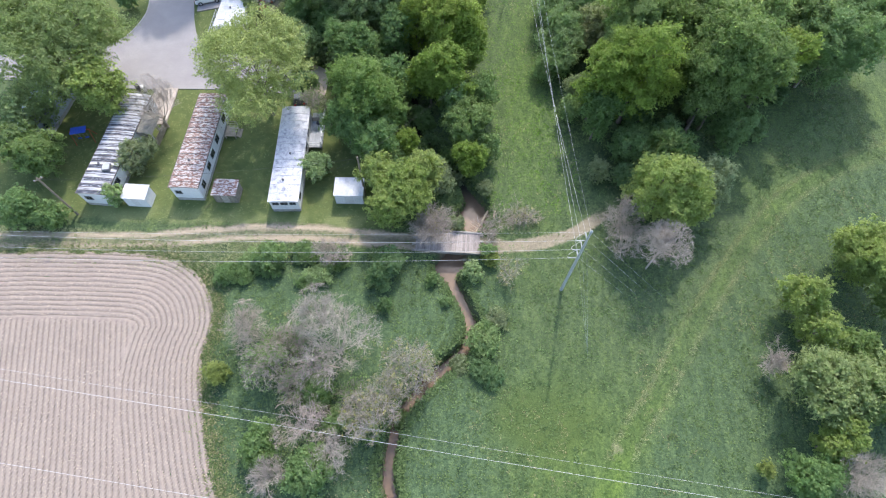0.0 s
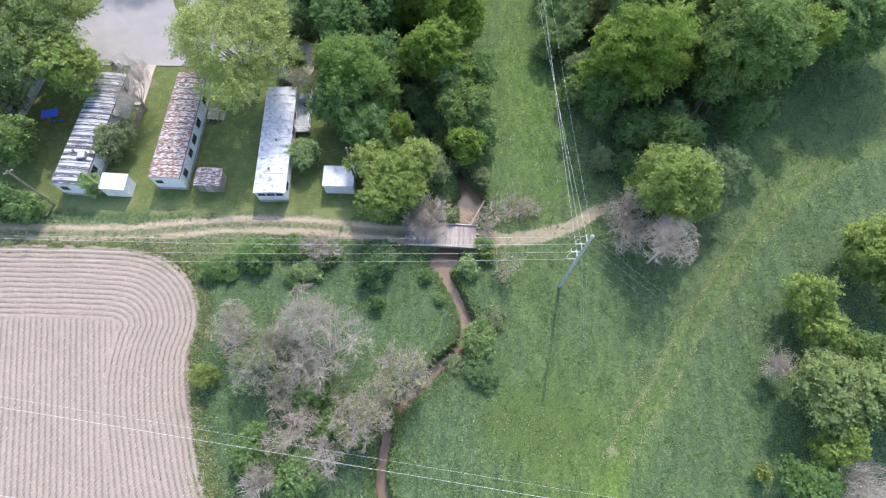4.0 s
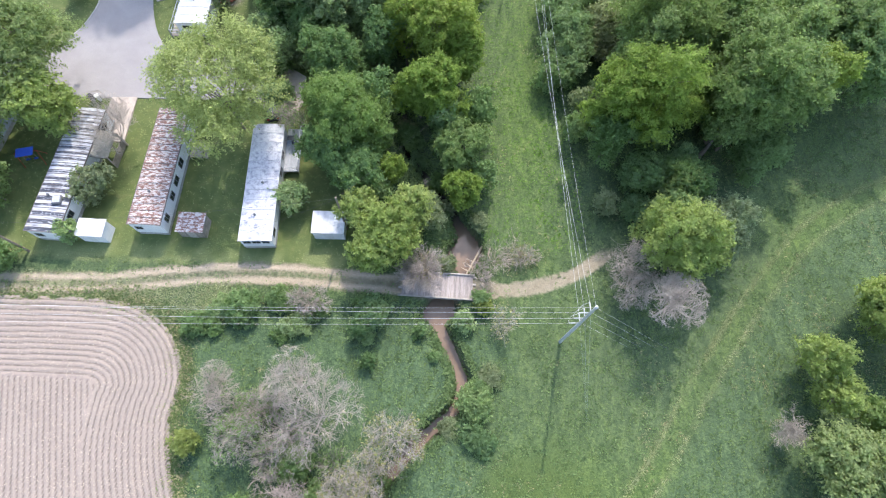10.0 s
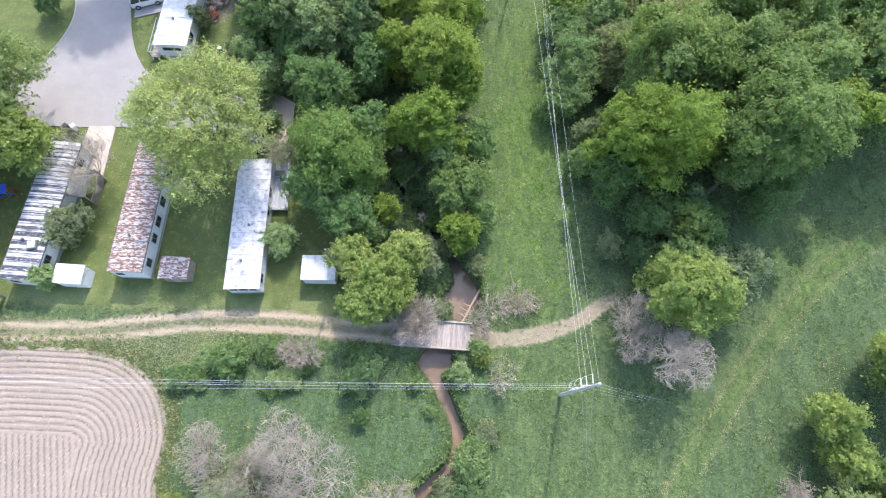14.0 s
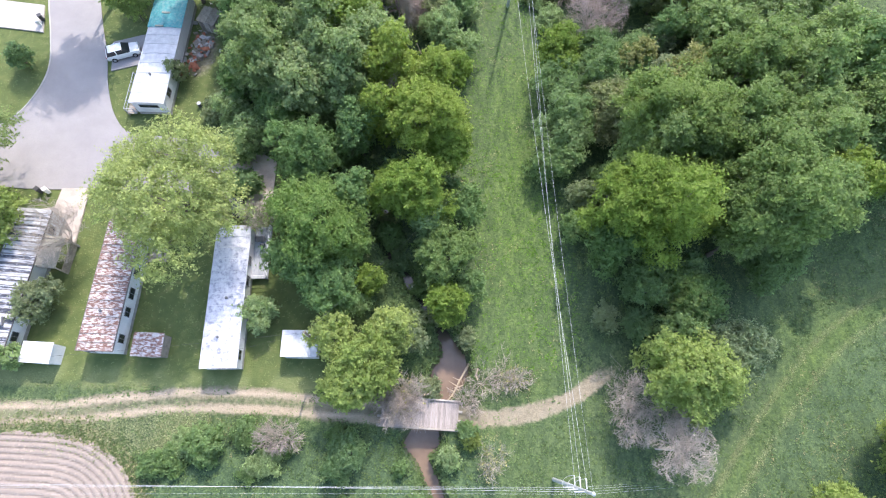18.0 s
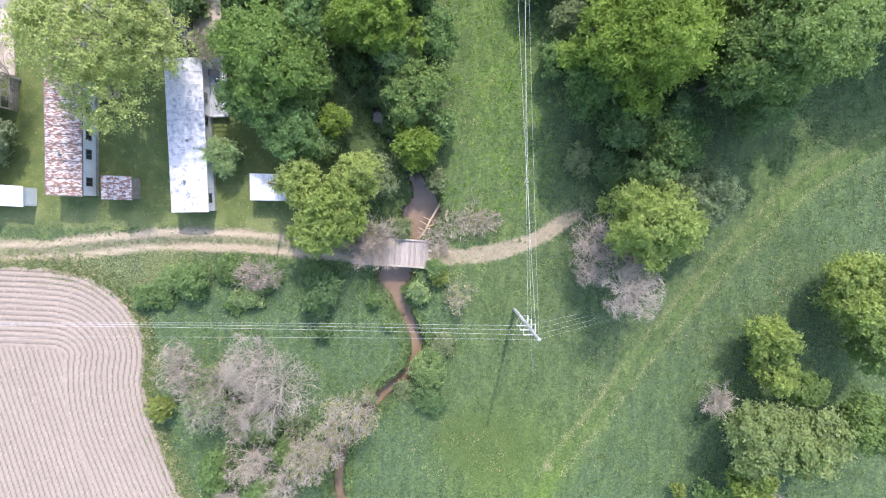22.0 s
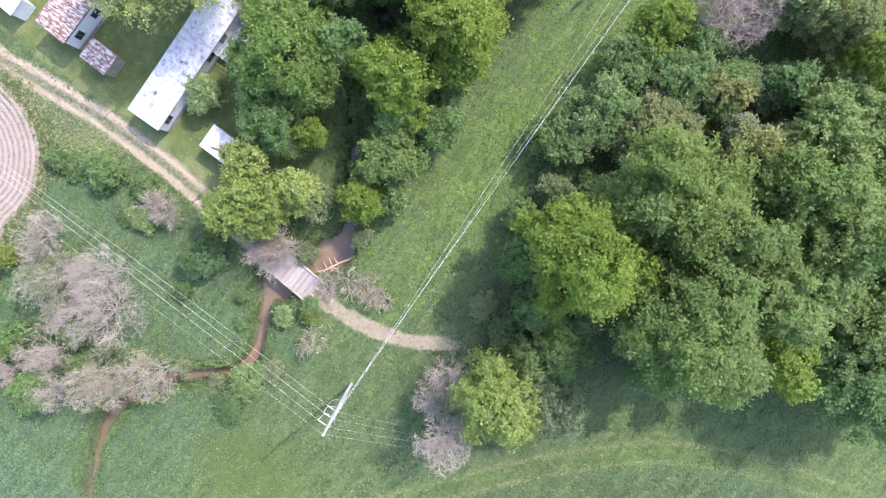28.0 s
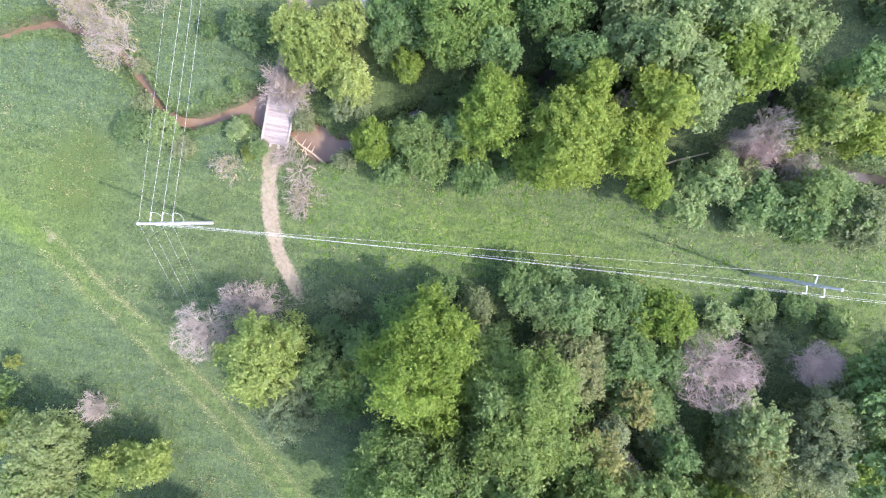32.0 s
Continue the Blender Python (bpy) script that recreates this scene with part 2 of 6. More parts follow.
def fbm(x, y, scale, seed=0, octaves=3):
    """Smooth value noise on arrays, -1 to 1."""
    rng = np.random.default_rng(seed)
    out, amp, tot = np.zeros(x.shape), 1.0, 0.0
    for _ in range(octaves):
        g = rng.uniform(-1, 1, (128, 128))
        u, v = x / scale + 500, y / scale + 500
        i, j = np.floor(u).astype(int), np.floor(v).astype(int)
        fu, fv = u - i, v - j
        fu, fv = fu * fu * (3 - 2 * fu), fv * fv * (3 - 2 * fv)
        i0, i1, j0, j1 = i % 128, (i + 1) % 128, j % 128, (j + 1) % 128
        out += amp * ((g[i0, j0] * (1 - fu) + g[i1, j0] * fu) * (1 - fv) + (g[i0, j1] * (1 - fu) + g[i1, j1] * fu) * fv)
        tot += amp
        amp, scale = amp * 0.5, scale * 0.5
    return out / tot


def creek_half(along_y):
    """Half width of the water by distance north along the plan."""
    w = np.where(along_y < 30, 0.44, 0.38) - 0.10 * (along_y < 14)
    pool = np.exp(-((along_y - 36.6) / 2.6) ** 2)
    shade = np.exp(-((along_y - 30.3) / 1.5) ** 2)
    return w + 1.35 * pool + 0.8 * shade + 0.7 * np.exp(-((along_y - 29.3) / 0.9) ** 2)


def ground_height(x, y):
    dc, _, _ = line_dist(x, y, CREEK_S)
    half = creek_half(y)
    z = 0.10 * fbm(x, y, 9.0, 3) + 0.05 * fbm(x, y, 1.6, 4, 2)
    z = z * (1 - 0.8 * sstep(2.5, 1.2, line_dist(x, y, TRACK_S)[0]))
    level = np.maximum(sstep(-21, -23, x) * sstep(53.5, 55, y) * sstep(65, 63.5, y), sstep(-57, -55, x) * sstep(-36, -38, x) * sstep(60, 62, y))
    z = z * (1 - 0.85 * level)
    cut = 1 - sstep(half - 0.15, half + 0.75, dc + 0.22 * fbm(x, y, 1.5, 9, 2))
    return z - 2.2 * cut


# ---- ground: one sheet to the horizon ----
def axis(lo, hi, step):
    core = np.arange(lo, hi + step / 2, step)
    far = np.cumsum(step * 1.35 ** np.arange(1, 27))
    return np.concatenate([lo - far[::-1], core, hi + far])


gx, gy = axis(-66, 70, 0.45), axis(-10, 112, 0.45)
X, Y = np.meshgrid(gx, gy, indexing="ij")
near = (np.abs(X) < 140) & (Y > -60) & (Y < 180)
Z = np.zeros(X.shape)
Z[near] = ground_height(X[near], Y[near])
nx, ny = X.shape
idx = np.arange(nx * ny).reshape(nx, ny)
GF = np.stack([idx[:-1, :-1], idx[1:, :-1], idx[1:, 1:], idx[:-1, 1:]], -1).reshape(-1, 4)
ground_mesh = mesh_np("ground", np.stack([X, Y, Z], -1).reshape(-1, 3), GF, None, True)
fx, fy = X.ravel(), Y.ravel()
dt, st, _ = line_dist(fx, fy, TRACK_S)
dm, sm, _ = line_dist(fx, fy, MOWN_S)
dc = line_dist(fx, fy, CREEK_S)[0]
wob = fbm(fx, fy, 3.0, 11)
lawn = sstep(-64, -60, fx) * sstep(-4.5, -6.5, fx + 0.3 * wob) * sstep(33.4, 34.6, fy + 0.4 * wob) * sstep(92, 86, fy)
lawn *= 1 - sstep(-28, -24, fx + wob) * sstep(62, 65, fy)
lawn *= 1 - sstep(-16, -13, fx + wob) * sstep(50, 53, fy)
# the track's pale colour is faded past y 36 to imitate tree shade there
track = sstep(1.55, 0.95, dt + 0.35 * wob + 0.45 * sstep(5, 8, fx)) * (1 - 0.85 * sstep(36.2, 38.5, fy)) * sstep(-130, -100, fx)
rut = np.clip(np.exp(-((dt - 0.78 + 0.2 * wob) / 0.36) ** 2) * sstep(6, -6, fx) + 0.36 * sstep(4, 8, fx), 0, 1)
track = np.clip(track + 0.55 * np.exp(-((fx - 9.2) / 2.4) ** 2 - ((fy - 35.8 + 0.6 * wob) / 1.1) ** 2), 0, 1)
track *= np.clip(1 - 0.55 * np.exp(-((dt - 0.1) / 0.35) ** 2) * sstep(-6, -12, fx), 0, 1)
mud = sstep(0.25, -0.1, dc - creek_half(fy) - 0.2 + 0.3 * wob) * (1 - 0.92 * sstep(38.5, 41, fy)) * (0.55 + 0.45 * sstep(30, 33, fy))
sd = dm * sm
mown = (0.28 * np.exp(-((sd - 1.1) / 0.34) ** 2) + 0.20 * np.exp(-((sd + 1.1) / 0.34) ** 2)) * sstep(-0.7, 0.1, fbm(fx, fy, 2.5, 61)) * sstep(6.5, 10.5, fy)
verge = sstep(-0.4, 0.35, fbm(fx, fy, 2.2, 73)) * sstep(-6, -10, fx) * (0.8 * sstep(33.2, 33.8, fy) * sstep(36.6, 34.6, fy + wob) + 0.55 * sstep(-18, -24, fx) * sstep(27, 28.5, fy) * sstep(32, 31, fy))
mown = np.clip(mown + verge, 0, 1)
yellow_strip = 0.26 * sstep(1.9, 0.9, dm + 0.5 * wob)
mown = np.clip(mown, 0, 1)
yellow = np.clip(0.6 * np.exp(-(((fx - 14) / 12) ** 2 + ((fy - 8) / 9) ** 2)) + 0.3 * sstep(0, 0.5, fbm(fx, fy, 14.0, 21)) + 0.6 * np.exp(-((fx - 11.5) / 4.5) ** 2 - ((fy - 58) / 22) ** 2) + 0.3 * np.exp(-((fx - 46) / 8) ** 2 - ((fy - 45) / 6) ** 2) + yellow_strip, 0, 1)
patchy = 7.0 * fbm(fx, fy, 7.0, 71)
olive = 0.8 * sstep(1.25, 0.55, np.hypot((fx - 12.0) / 6.0, (fy - 11.8) / 4.8) + 0.25 * wob)
bare_earth = np.array([(14, -4.0), (20.5, -1.9), (24.2, -1.7), (28, -2.9), (33, -6)], float)
worn = 0.6 * sstep(1.7, 0.6, line_dist(fx, fy, bare_earth)[0] + 0.5 * wob) + 0.75 * sstep(1.2, 0.5, np.hypot((fx + 29.4) / 2.0, (fy - 76.6) / 4.6) + 0.3 * wob) + 0.5 * sstep(0.9, 0.3, np.hypot(fx - 19.3, fy - 9.2) + 0.35 * wob)
track = np.clip(track + worn, 0, 1)
rut = np.clip(rut + 0.2 * worn, 0, 1)
weeds = np.clip(sstep(31.5, 29.5, fy) * sstep(15, 5, fx + patchy) * sstep(-26, -24, fx) + 0.8 * sstep(0.2, 3.5, np.where(sm < 0, dm, -dm)), 0, 1)
for key, cols in (("zone_a", (track, lawn, mown, rut)), ("zone_b", (mud, yellow, weeds, olive))):
    at = ground_mesh.color_attributes.new(key, "FLOAT_COLOR", "POINT")
    at.data.foreach_set("color", np.stack(cols, -1).astype(np.float32).ravel())

GM, nt, b = mat("meadow_ground", 0.95)
za, zb = nt.nodes.new("ShaderNodeVertexColor"), nt.nodes.new("ShaderNodeVertexColor")
za.layer_name, zb.layer_name = "zone_a", "zone_b"
sa, sb = nt.nodes.new("ShaderNodeSeparateColor"), nt.nodes.new("ShaderNodeSeparateColor")
nt.links.new(za.outputs["Color"], sa.inputs[0])
nt.links.new(zb.outputs["Color"], sb.inputs[0])
n_big, n_mid, n_fine = noise_tex(nt, 0.12), noise_tex(nt, 0.9, 5), noise_tex(nt, 6.0, 4)
mp = nt.nodes.new("ShaderNodeMapping")
mp.inputs["Rotation"].default_value, mp.inputs["Scale"].default_value = (0, 0, 0.5), (1.1, 0.32, 1)
nt.links.new(nt.nodes.new("ShaderNodeTexCoord").outputs["Object"], mp.inputs["Vector"])
n_streak = noise_tex(nt, 1.0, 6, 0.68, mp.outputs[0])
n_clump = noise_tex(nt, 2.6, 4, 0.62)


def rough_edge(fac, noise_, amount, sharp):
    """A zone's weight with a ragged edge."""
    a1, a2 = nt.nodes.new("ShaderNodeMath"), nt.nodes.new("ShaderNodeMapRange")
    a1.operation, a1.inputs[1].default_value = "MULTIPLY_ADD", amount
    nt.links.new(noise_, a1.inputs[0])
    nt.links.new(fac, a1.inputs[2])
    a2.inputs["From Min"].default_value, a2.inputs["From Max"].default_value = 0.5 * amount + 0.5 - sharp, 0.5 * amount + 0.5 + sharp
    nt.links.new(a1.outputs[0], a2.inputs["Value"])
    return a2.outputs["Result"]


grass = ramp(nt, n_mid, [(0.25, (0.051, 0.080, 0.037)), (0.55, (0.073, 0.112, 0.048)), (0.8, (0.102, 0.138, 0.061))])
grass = mix(nt, 0.5, grass, ramp(nt, n_fine, [(0.34, (0.041, 0.066, 0.032)), (0.66, (0.120, 0.164, 0.076))]))
grass = mix(nt, sb.outputs[1], grass, ramp(nt, n_fine, [(0.34, (0.058, 0.108, 0.022)), (0.66, (0.118, 0.180, 0.042))]))
grass = mix(nt, sb.outputs[2], grass, ramp(nt, n_fine, [(0.34, (0.036, 0.068, 0.034)), (0.66, (0.098, 0.152, 0.073))]))
grass = mix(nt, 0.85, grass, ramp(nt, n_streak, [(0.34, (0.30, 0.33, 0.32)), (0.5, (0.5, 0.5, 0.5)), (0.66, (0.70, 0.66, 0.58))]), "OVERLAY")
grass = mix(nt, 0.85, grass, ramp(nt, n_clump, [(0.36, (0.28, 0.32, 0.30)), (0.5, (0.5, 0.5, 0.5)), (0.64, (0.66, 0.64, 0.60))]), "OVERLAY")
grass = mix(nt, zb.outputs["Alpha"], grass, ramp(nt, n_fine, [(0.34, (0.046, 0.078, 0.020)), (0.66, (0.092, 0.134, 0.036))]))
lawn_c = ramp(nt, n_mid, [(0.3, (0.078, 0.110, 0.036)), (0.55, (0.108, 0.140, 0.046)), (0.8, (0.170, 0.172, 0.074))])
col = mix(nt, sa.outputs[1], grass, lawn_c)
mown_c = ramp(nt, n_fine, [(0.3, (0.150, 0.182, 0.070)), (0.7, (0.225, 0.245, 0.110))])
col = mix(nt, sa.outputs[2], col, mown_c)
dirt = ramp(nt, n_mid, [(0.3, (0.20, 0.160, 0.112)), (0.7, (0.31, 0.262, 0.200))])
pale = ramp(nt, n_fine, [(0.3, (0.33, 0.265, 0.19)), (0.7, (0.47, 0.395, 0.30))])
dirt = mix(nt, rough_edge(za.outputs["Alpha"], n_clump, 0.7, 0.4), mix(nt, 0.3, dirt, grass), pale)
col = mix(nt, rough_edge(sa.outputs[0], n_clump, 1.1, 0.3), col, dirt)
col = mix(nt, sb.outputs[0], col, ramp(nt, n_fine, [(0.3, (0.11, 0.086, 0.058)), (0.7, (0.20, 0.160, 0.112))]))
nt.links.new(col, b.inputs["Base Color"])
bump(nt, b, n_fine, 0.6, 0.12)
ground_mesh.materials.append(GM)
ground = tagged(new("ground", ground_mesh), "green meadow and lawn ground with a worn earth track", "ground", kind="structure")

# ---- creek water ----
WATER, nt, b = mat("muddy_water", 0.12)
silt = nt.nodes.new("ShaderNodeVertexColor")
silt.layer_name = "silt"
ss = nt.nodes.new("ShaderNodeSeparateColor")
nt.links.new(silt.outputs["Color"], ss.inputs[0])
nt.links.new(mix(nt, ss.outputs[0], (0.045, 0.042, 0.036), ramp(nt, noise_tex(nt, 0.5), [(0.3, (0.170, 0.116, 0.079)), (0.7, (0.240, 0.170, 0.120))])), b.inputs["Base Color"])
b.inputs["Specular IOR Level"].default_value = 0.5
bump(nt, b, noise_tex(nt, 5.0, 3), 0.12, 0.02)
cl = smooth_line(CREEK_S, 3)
tan = np.gradient(cl, axis=0)
tan /= np.linalg.norm(tan, axis=1)[:, None]
nor = np.stack([-tan[:, 1], tan[:, 0]], -1)
wv = []
for o in (-1, -0.33, 0.33, 1):
    wv.append(np.column_stack([cl + nor * ((creek_half(cl[:, 1]) + 0.42) * o)[:, None], np.full(len(cl), -1.6)]))
wv, m = np.concatenate(wv), len(cl)
wf = [(c * m + i, c * m + i + 1, (c + 1) * m + i + 1, (c + 1) * m + i) for c in range(3) for i in range(m - 1)]
water_mesh = mesh_np("water", wv[:, :3], np.array(wf)[:, ::-1], WATER)
at = water_mesh.color_attributes.new("silt", "FLOAT_COLOR", "POINT")
sv = sstep(42, 38.5, wv[:, 1])
at.data.foreach_set("color", np.stack([sv, sv, sv, np.ones(len(sv))], -1).astype(np.float32).ravel())
water = tagged(new("water", water_mesh), "shallow muddy brown creek between green banks", "water", kind="structure")

# ---- ploughed field with curved headland rows ----
step = 0.145
qx, qy = np.meshgrid(np.arange(-66, -10, step), np.arange(-9, 29.6, step), indexing="ij")
db, _, _ = line_dist(qx.ravel(), qy.ravel(), np.vstack([FIELD_S, FIELD_S[:1]]))
db = np.where(inside(qx.ravel(), qy.ravel(), FIELD_S), db, -db).reshape(qx.shape)
wave = 0.07 * fbm(qx, qy, 4.0, 31, 2)
head = np.sin(2 * math.pi * (db + wave) / 0.60)
inner = np.sin(2 * math.pi * ((qx * 0.955 + qy * 0.297) + wave) / 0.60)
blend = sstep(8.4, 9.2, db)
ridge = head * (1 - blend) + inner * blend
qz = 0.12 + 0.04 * ridge + 0.05 * fbm(qx, qy, 0.5, 33, 2) - 0.14 * sstep(0.5, 0.0, db)
k = np.arange(qx.size).reshape(qx.shape)
qf = np.stack([k[:-1, :-1], k[1:, :-1], k[1:, 1:], k[:-1, 1:]], -1).reshape(-1, 4)
edge = (db + 0.8 * fbm(qx, qy, 1.2, 35, 4)).ravel()
qf = qf[(edge[qf] > 0).all(1)]
used, inv = np.unique(qf, return_inverse=True)
SOIL, nt, b = mat("dry_soil", 0.95)
rv = nt.nodes.new("ShaderNodeVertexColor")
rv.layer_name = "row"
n1, n2, n3 = noise_tex(nt, 0.25), noise_tex(nt, 2.5, 5), noise_tex(nt, 14.0, 4)
soil = ramp(nt, n1, [(0.3, (0.27, 0.222, 0.190)), (0.7, (0.33, 0.275, 0.235))])
soil = mix(nt, 0.45, soil, ramp(nt, n3, [(0.3, (0.21, 0.17, 0.145)), (0.72, (0.42, 0.355, 0.305))]))
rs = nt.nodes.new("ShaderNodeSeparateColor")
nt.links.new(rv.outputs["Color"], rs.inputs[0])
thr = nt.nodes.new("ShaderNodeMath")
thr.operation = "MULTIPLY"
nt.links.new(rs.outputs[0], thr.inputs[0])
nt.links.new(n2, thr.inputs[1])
# troughs between ridges get a near-black soil colour, broken up by noise
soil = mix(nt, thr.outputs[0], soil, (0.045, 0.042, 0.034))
nt.links.new(soil, b.inputs["Base Color"])
bump(nt, b, n3, 0.5, 0.03)
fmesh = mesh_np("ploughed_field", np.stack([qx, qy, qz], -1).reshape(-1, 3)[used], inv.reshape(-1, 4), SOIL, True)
at = fmesh.color_attributes.new("row", "FLOAT_COLOR", "POINT")
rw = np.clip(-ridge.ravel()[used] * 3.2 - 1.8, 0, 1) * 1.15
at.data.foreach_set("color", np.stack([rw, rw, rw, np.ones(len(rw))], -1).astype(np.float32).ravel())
field = tagged(new("field", fmesh), "bare tan crop field with curved planted rows", "field", kind="structure")

# ---- trees and bushes ----
def leaf_tips(centres, normals, size, rng, stretch=1.35):
    """Pointed leaf clumps as arrays of triangles."""
    n = len(centres)
    nrm = normals / np.linalg.norm(normals, axis=1)[:, None]
    ref = rng.normal(size=(n, 3))
    u = np.cross(nrm, ref)
    u /= np.linalg.norm(u, axis=1)[:, None]
    v = np.cross(nrm, u)
    s = size[:, None]
    verts = np.stack([centres + u * s * stretch * 0.6, centres - u * s * stretch * 0.4 + v * s * 0.5, centres - u * s * stretch * 0.4 - v * s * 0.5], 1).reshape(-1, 3)
    return verts, np.arange(3 * n).reshape(-1, 3)


def branches(rng, start, ends, r0, bend=0.15):
    """Tapered limbs from start to each end, as arrays of four-sided tubes."""
    V, Fc = [], []
    for e, ra in zip(ends, r0):
        mid = (start + e) / 2 + rng.normal(size=3) * bend * np.linalg.norm(e - start)
        pts = [start, mid, e]
        base = sum(len(v) for v in V)
        for i, p in enumerate(pts):
            d = pts[min(i + 1, 2)] - pts[max(i - 1, 0)]
            d = d / (np.linalg.norm(d) + 1e-9)
            u = np.cross(d, (0.31, 0.9, 0.3))
            u /= np.linalg.norm(u) + 1e-9
            w = np.cross(d, u)
            r = ra * (1, 0.65, 0.25)[i]
            V.append(np.array([p + u * r, p + w * r, p - u * r, p - w * r]))
        for i in range(2):
            for k in range(4):
                Fc.append((base + 4 * i + k, base + 4 * i + (k + 1) % 4, base + 4 * i + 4 + (k + 1) % 4, base + 4 * i + 4 + k))
    return np.concatenate(V), np.array(Fc)


def leafy(kind, x, y, h, r, density=1.0, size=0.20, low=0.30, name="tree", label="", category="tree", spray=0.0):
    """A crown of lobes, each set with ragged sprays of leaves along its outer twigs."""
    rng = np.random.default_rng(int(abs(x * 131 + y * 17 + h * 7) * 10) % 99991)
    z0 = float(ground_height(np.array([x]), np.array([y]))[0]) - 0.05
    top = thing(name, x, y, z0, 0, label, category)
    bot = h * low
    rz = (h - bot) / 2
    cz = bot + rz
    n_m = int(8 + r * 1.3)
    th = rng.uniform(0, 2 * math.pi) + 2.4 * np.arange(n_m) + rng.uniform(-0.5, 0.5, n_m)
    cp = rng.uniform(-0.7, 1.0, n_m)
    q = rng.uniform(0.46, 0.78, n_m)
    sp = np.sqrt(1 - cp ** 2)
    mc = np.stack([r * q * sp * np.cos(th), r * q * sp * np.sin(th), cz + rz * q * cp], -1)
    mr = r * rng.uniform(0.22, 0.44, n_m)
    mc, mr = np.vstack([mc, [0, 0, cz + 0.10 * rz], [0, 0, cz - 0.45 * rz]]), np.append(mr, [r * 0.62, r * 0.5])
    squash = np.array([1, 1, min(1.15, max(0.6, rz / r))])
    ss = spray or min(0.72, max(0.22, 0.115 * r))
    n_s = np.maximum(7, (5.2 * (mr / ss) ** 2).astype(int))
    own = np.repeat(np.arange(len(mr)), n_s)
    d = rng.normal(size=(len(own), 3))
    d[:, 2] += 0.45
    d /= np.linalg.norm(d, axis=1)[:, None]
    reach = rng.uniform(0.70, 1.10, len(own)) + 0.22 * rng.uniform(0, 1, len(own)) ** 4
    lc = mc[own] + d * (mr[own] * reach)[:, None] * squash
    dep = np.full(len(lc), 9.0)
    for a, ra in zip(mc, mr):
        dep = np.minimum(dep, np.linalg.norm((lc - a) / squash, axis=1) / ra)
    keep = (dep > 0.62) & (lc[:, 2] > 0.10)
    lc, d = lc[keep], d[keep]
    lr = ss * rng.uniform(0.55, 1.35, len(lc))
    n = int(density * 1.75 * (lr ** 2).sum() * 2.2 / (size * size * 0.62))
    n = max(200, min(n, 46000))
    wgt = lr ** 2 * rng.uniform(0.5, 1.4, len(lr))
    pick = rng.choice(len(lr), n, p=wgt / wgt.sum())
    out = d[pick]
    along = rng.normal(size=n) * 0.50 + 0.12
    off = rng.normal(size=(n, 3)) * (0.40, 0.40, 0.26) + out * along[:, None]
    off[:, 2] -= 0.10 * np.abs(along)
    c = lc[pick] + off * lr[pick][:, None]
    fine = c[:, 2] > 0.05
    c, out = c[fine], out[fine]
    nrm = out * 0.50 + rng.normal(size=c.shape) * 0.52 + (0, 0, 0.60)
    v, f = leaf_tips(c, nrm, size * rng.uniform(0.55, 1.45, len(c)), rng)
    part_np("crown", v, f, LEAF[kind], top)
    fork = np.array([0, 0, bot + 0.25 * rz])
    n_t = min(len(lc), int(6 + 4 * r))
    tips = lc[rng.permutation(len(lc))[:n_t]]
    ends = fork + (mc - fork) * 0.85
    tr = max(0.05, 0.014 * h + 0.008 * r)
    V, F_ = [], []
    base = 0
    sets = [(np.array([0, 0, -0.15]), [fork], [tr * 1.3], 0.02), (fork, list(ends), list(np.full(len(ends), tr * 0.40)), 0.07)]
    near_ = np.argmin(np.linalg.norm(tips[:, None] - ends[None], axis=2), axis=1)
    for k in np.unique(near_):
        sets.append((ends[k], list(tips[near_ == k]), list(np.full((near_ == k).sum(), tr * 0.14)), 0.05))
    for st_, en_, rd_, bend_ in sets:
        vb, fb = branches(rng, st_, en_, rd_, bend_)
        V.append(vb)
        F_.append(fb + base)
        base += len(vb)
    part_np("trunk", np.concatenate(V), np.concatenate(F_), BARK, top)
    return top


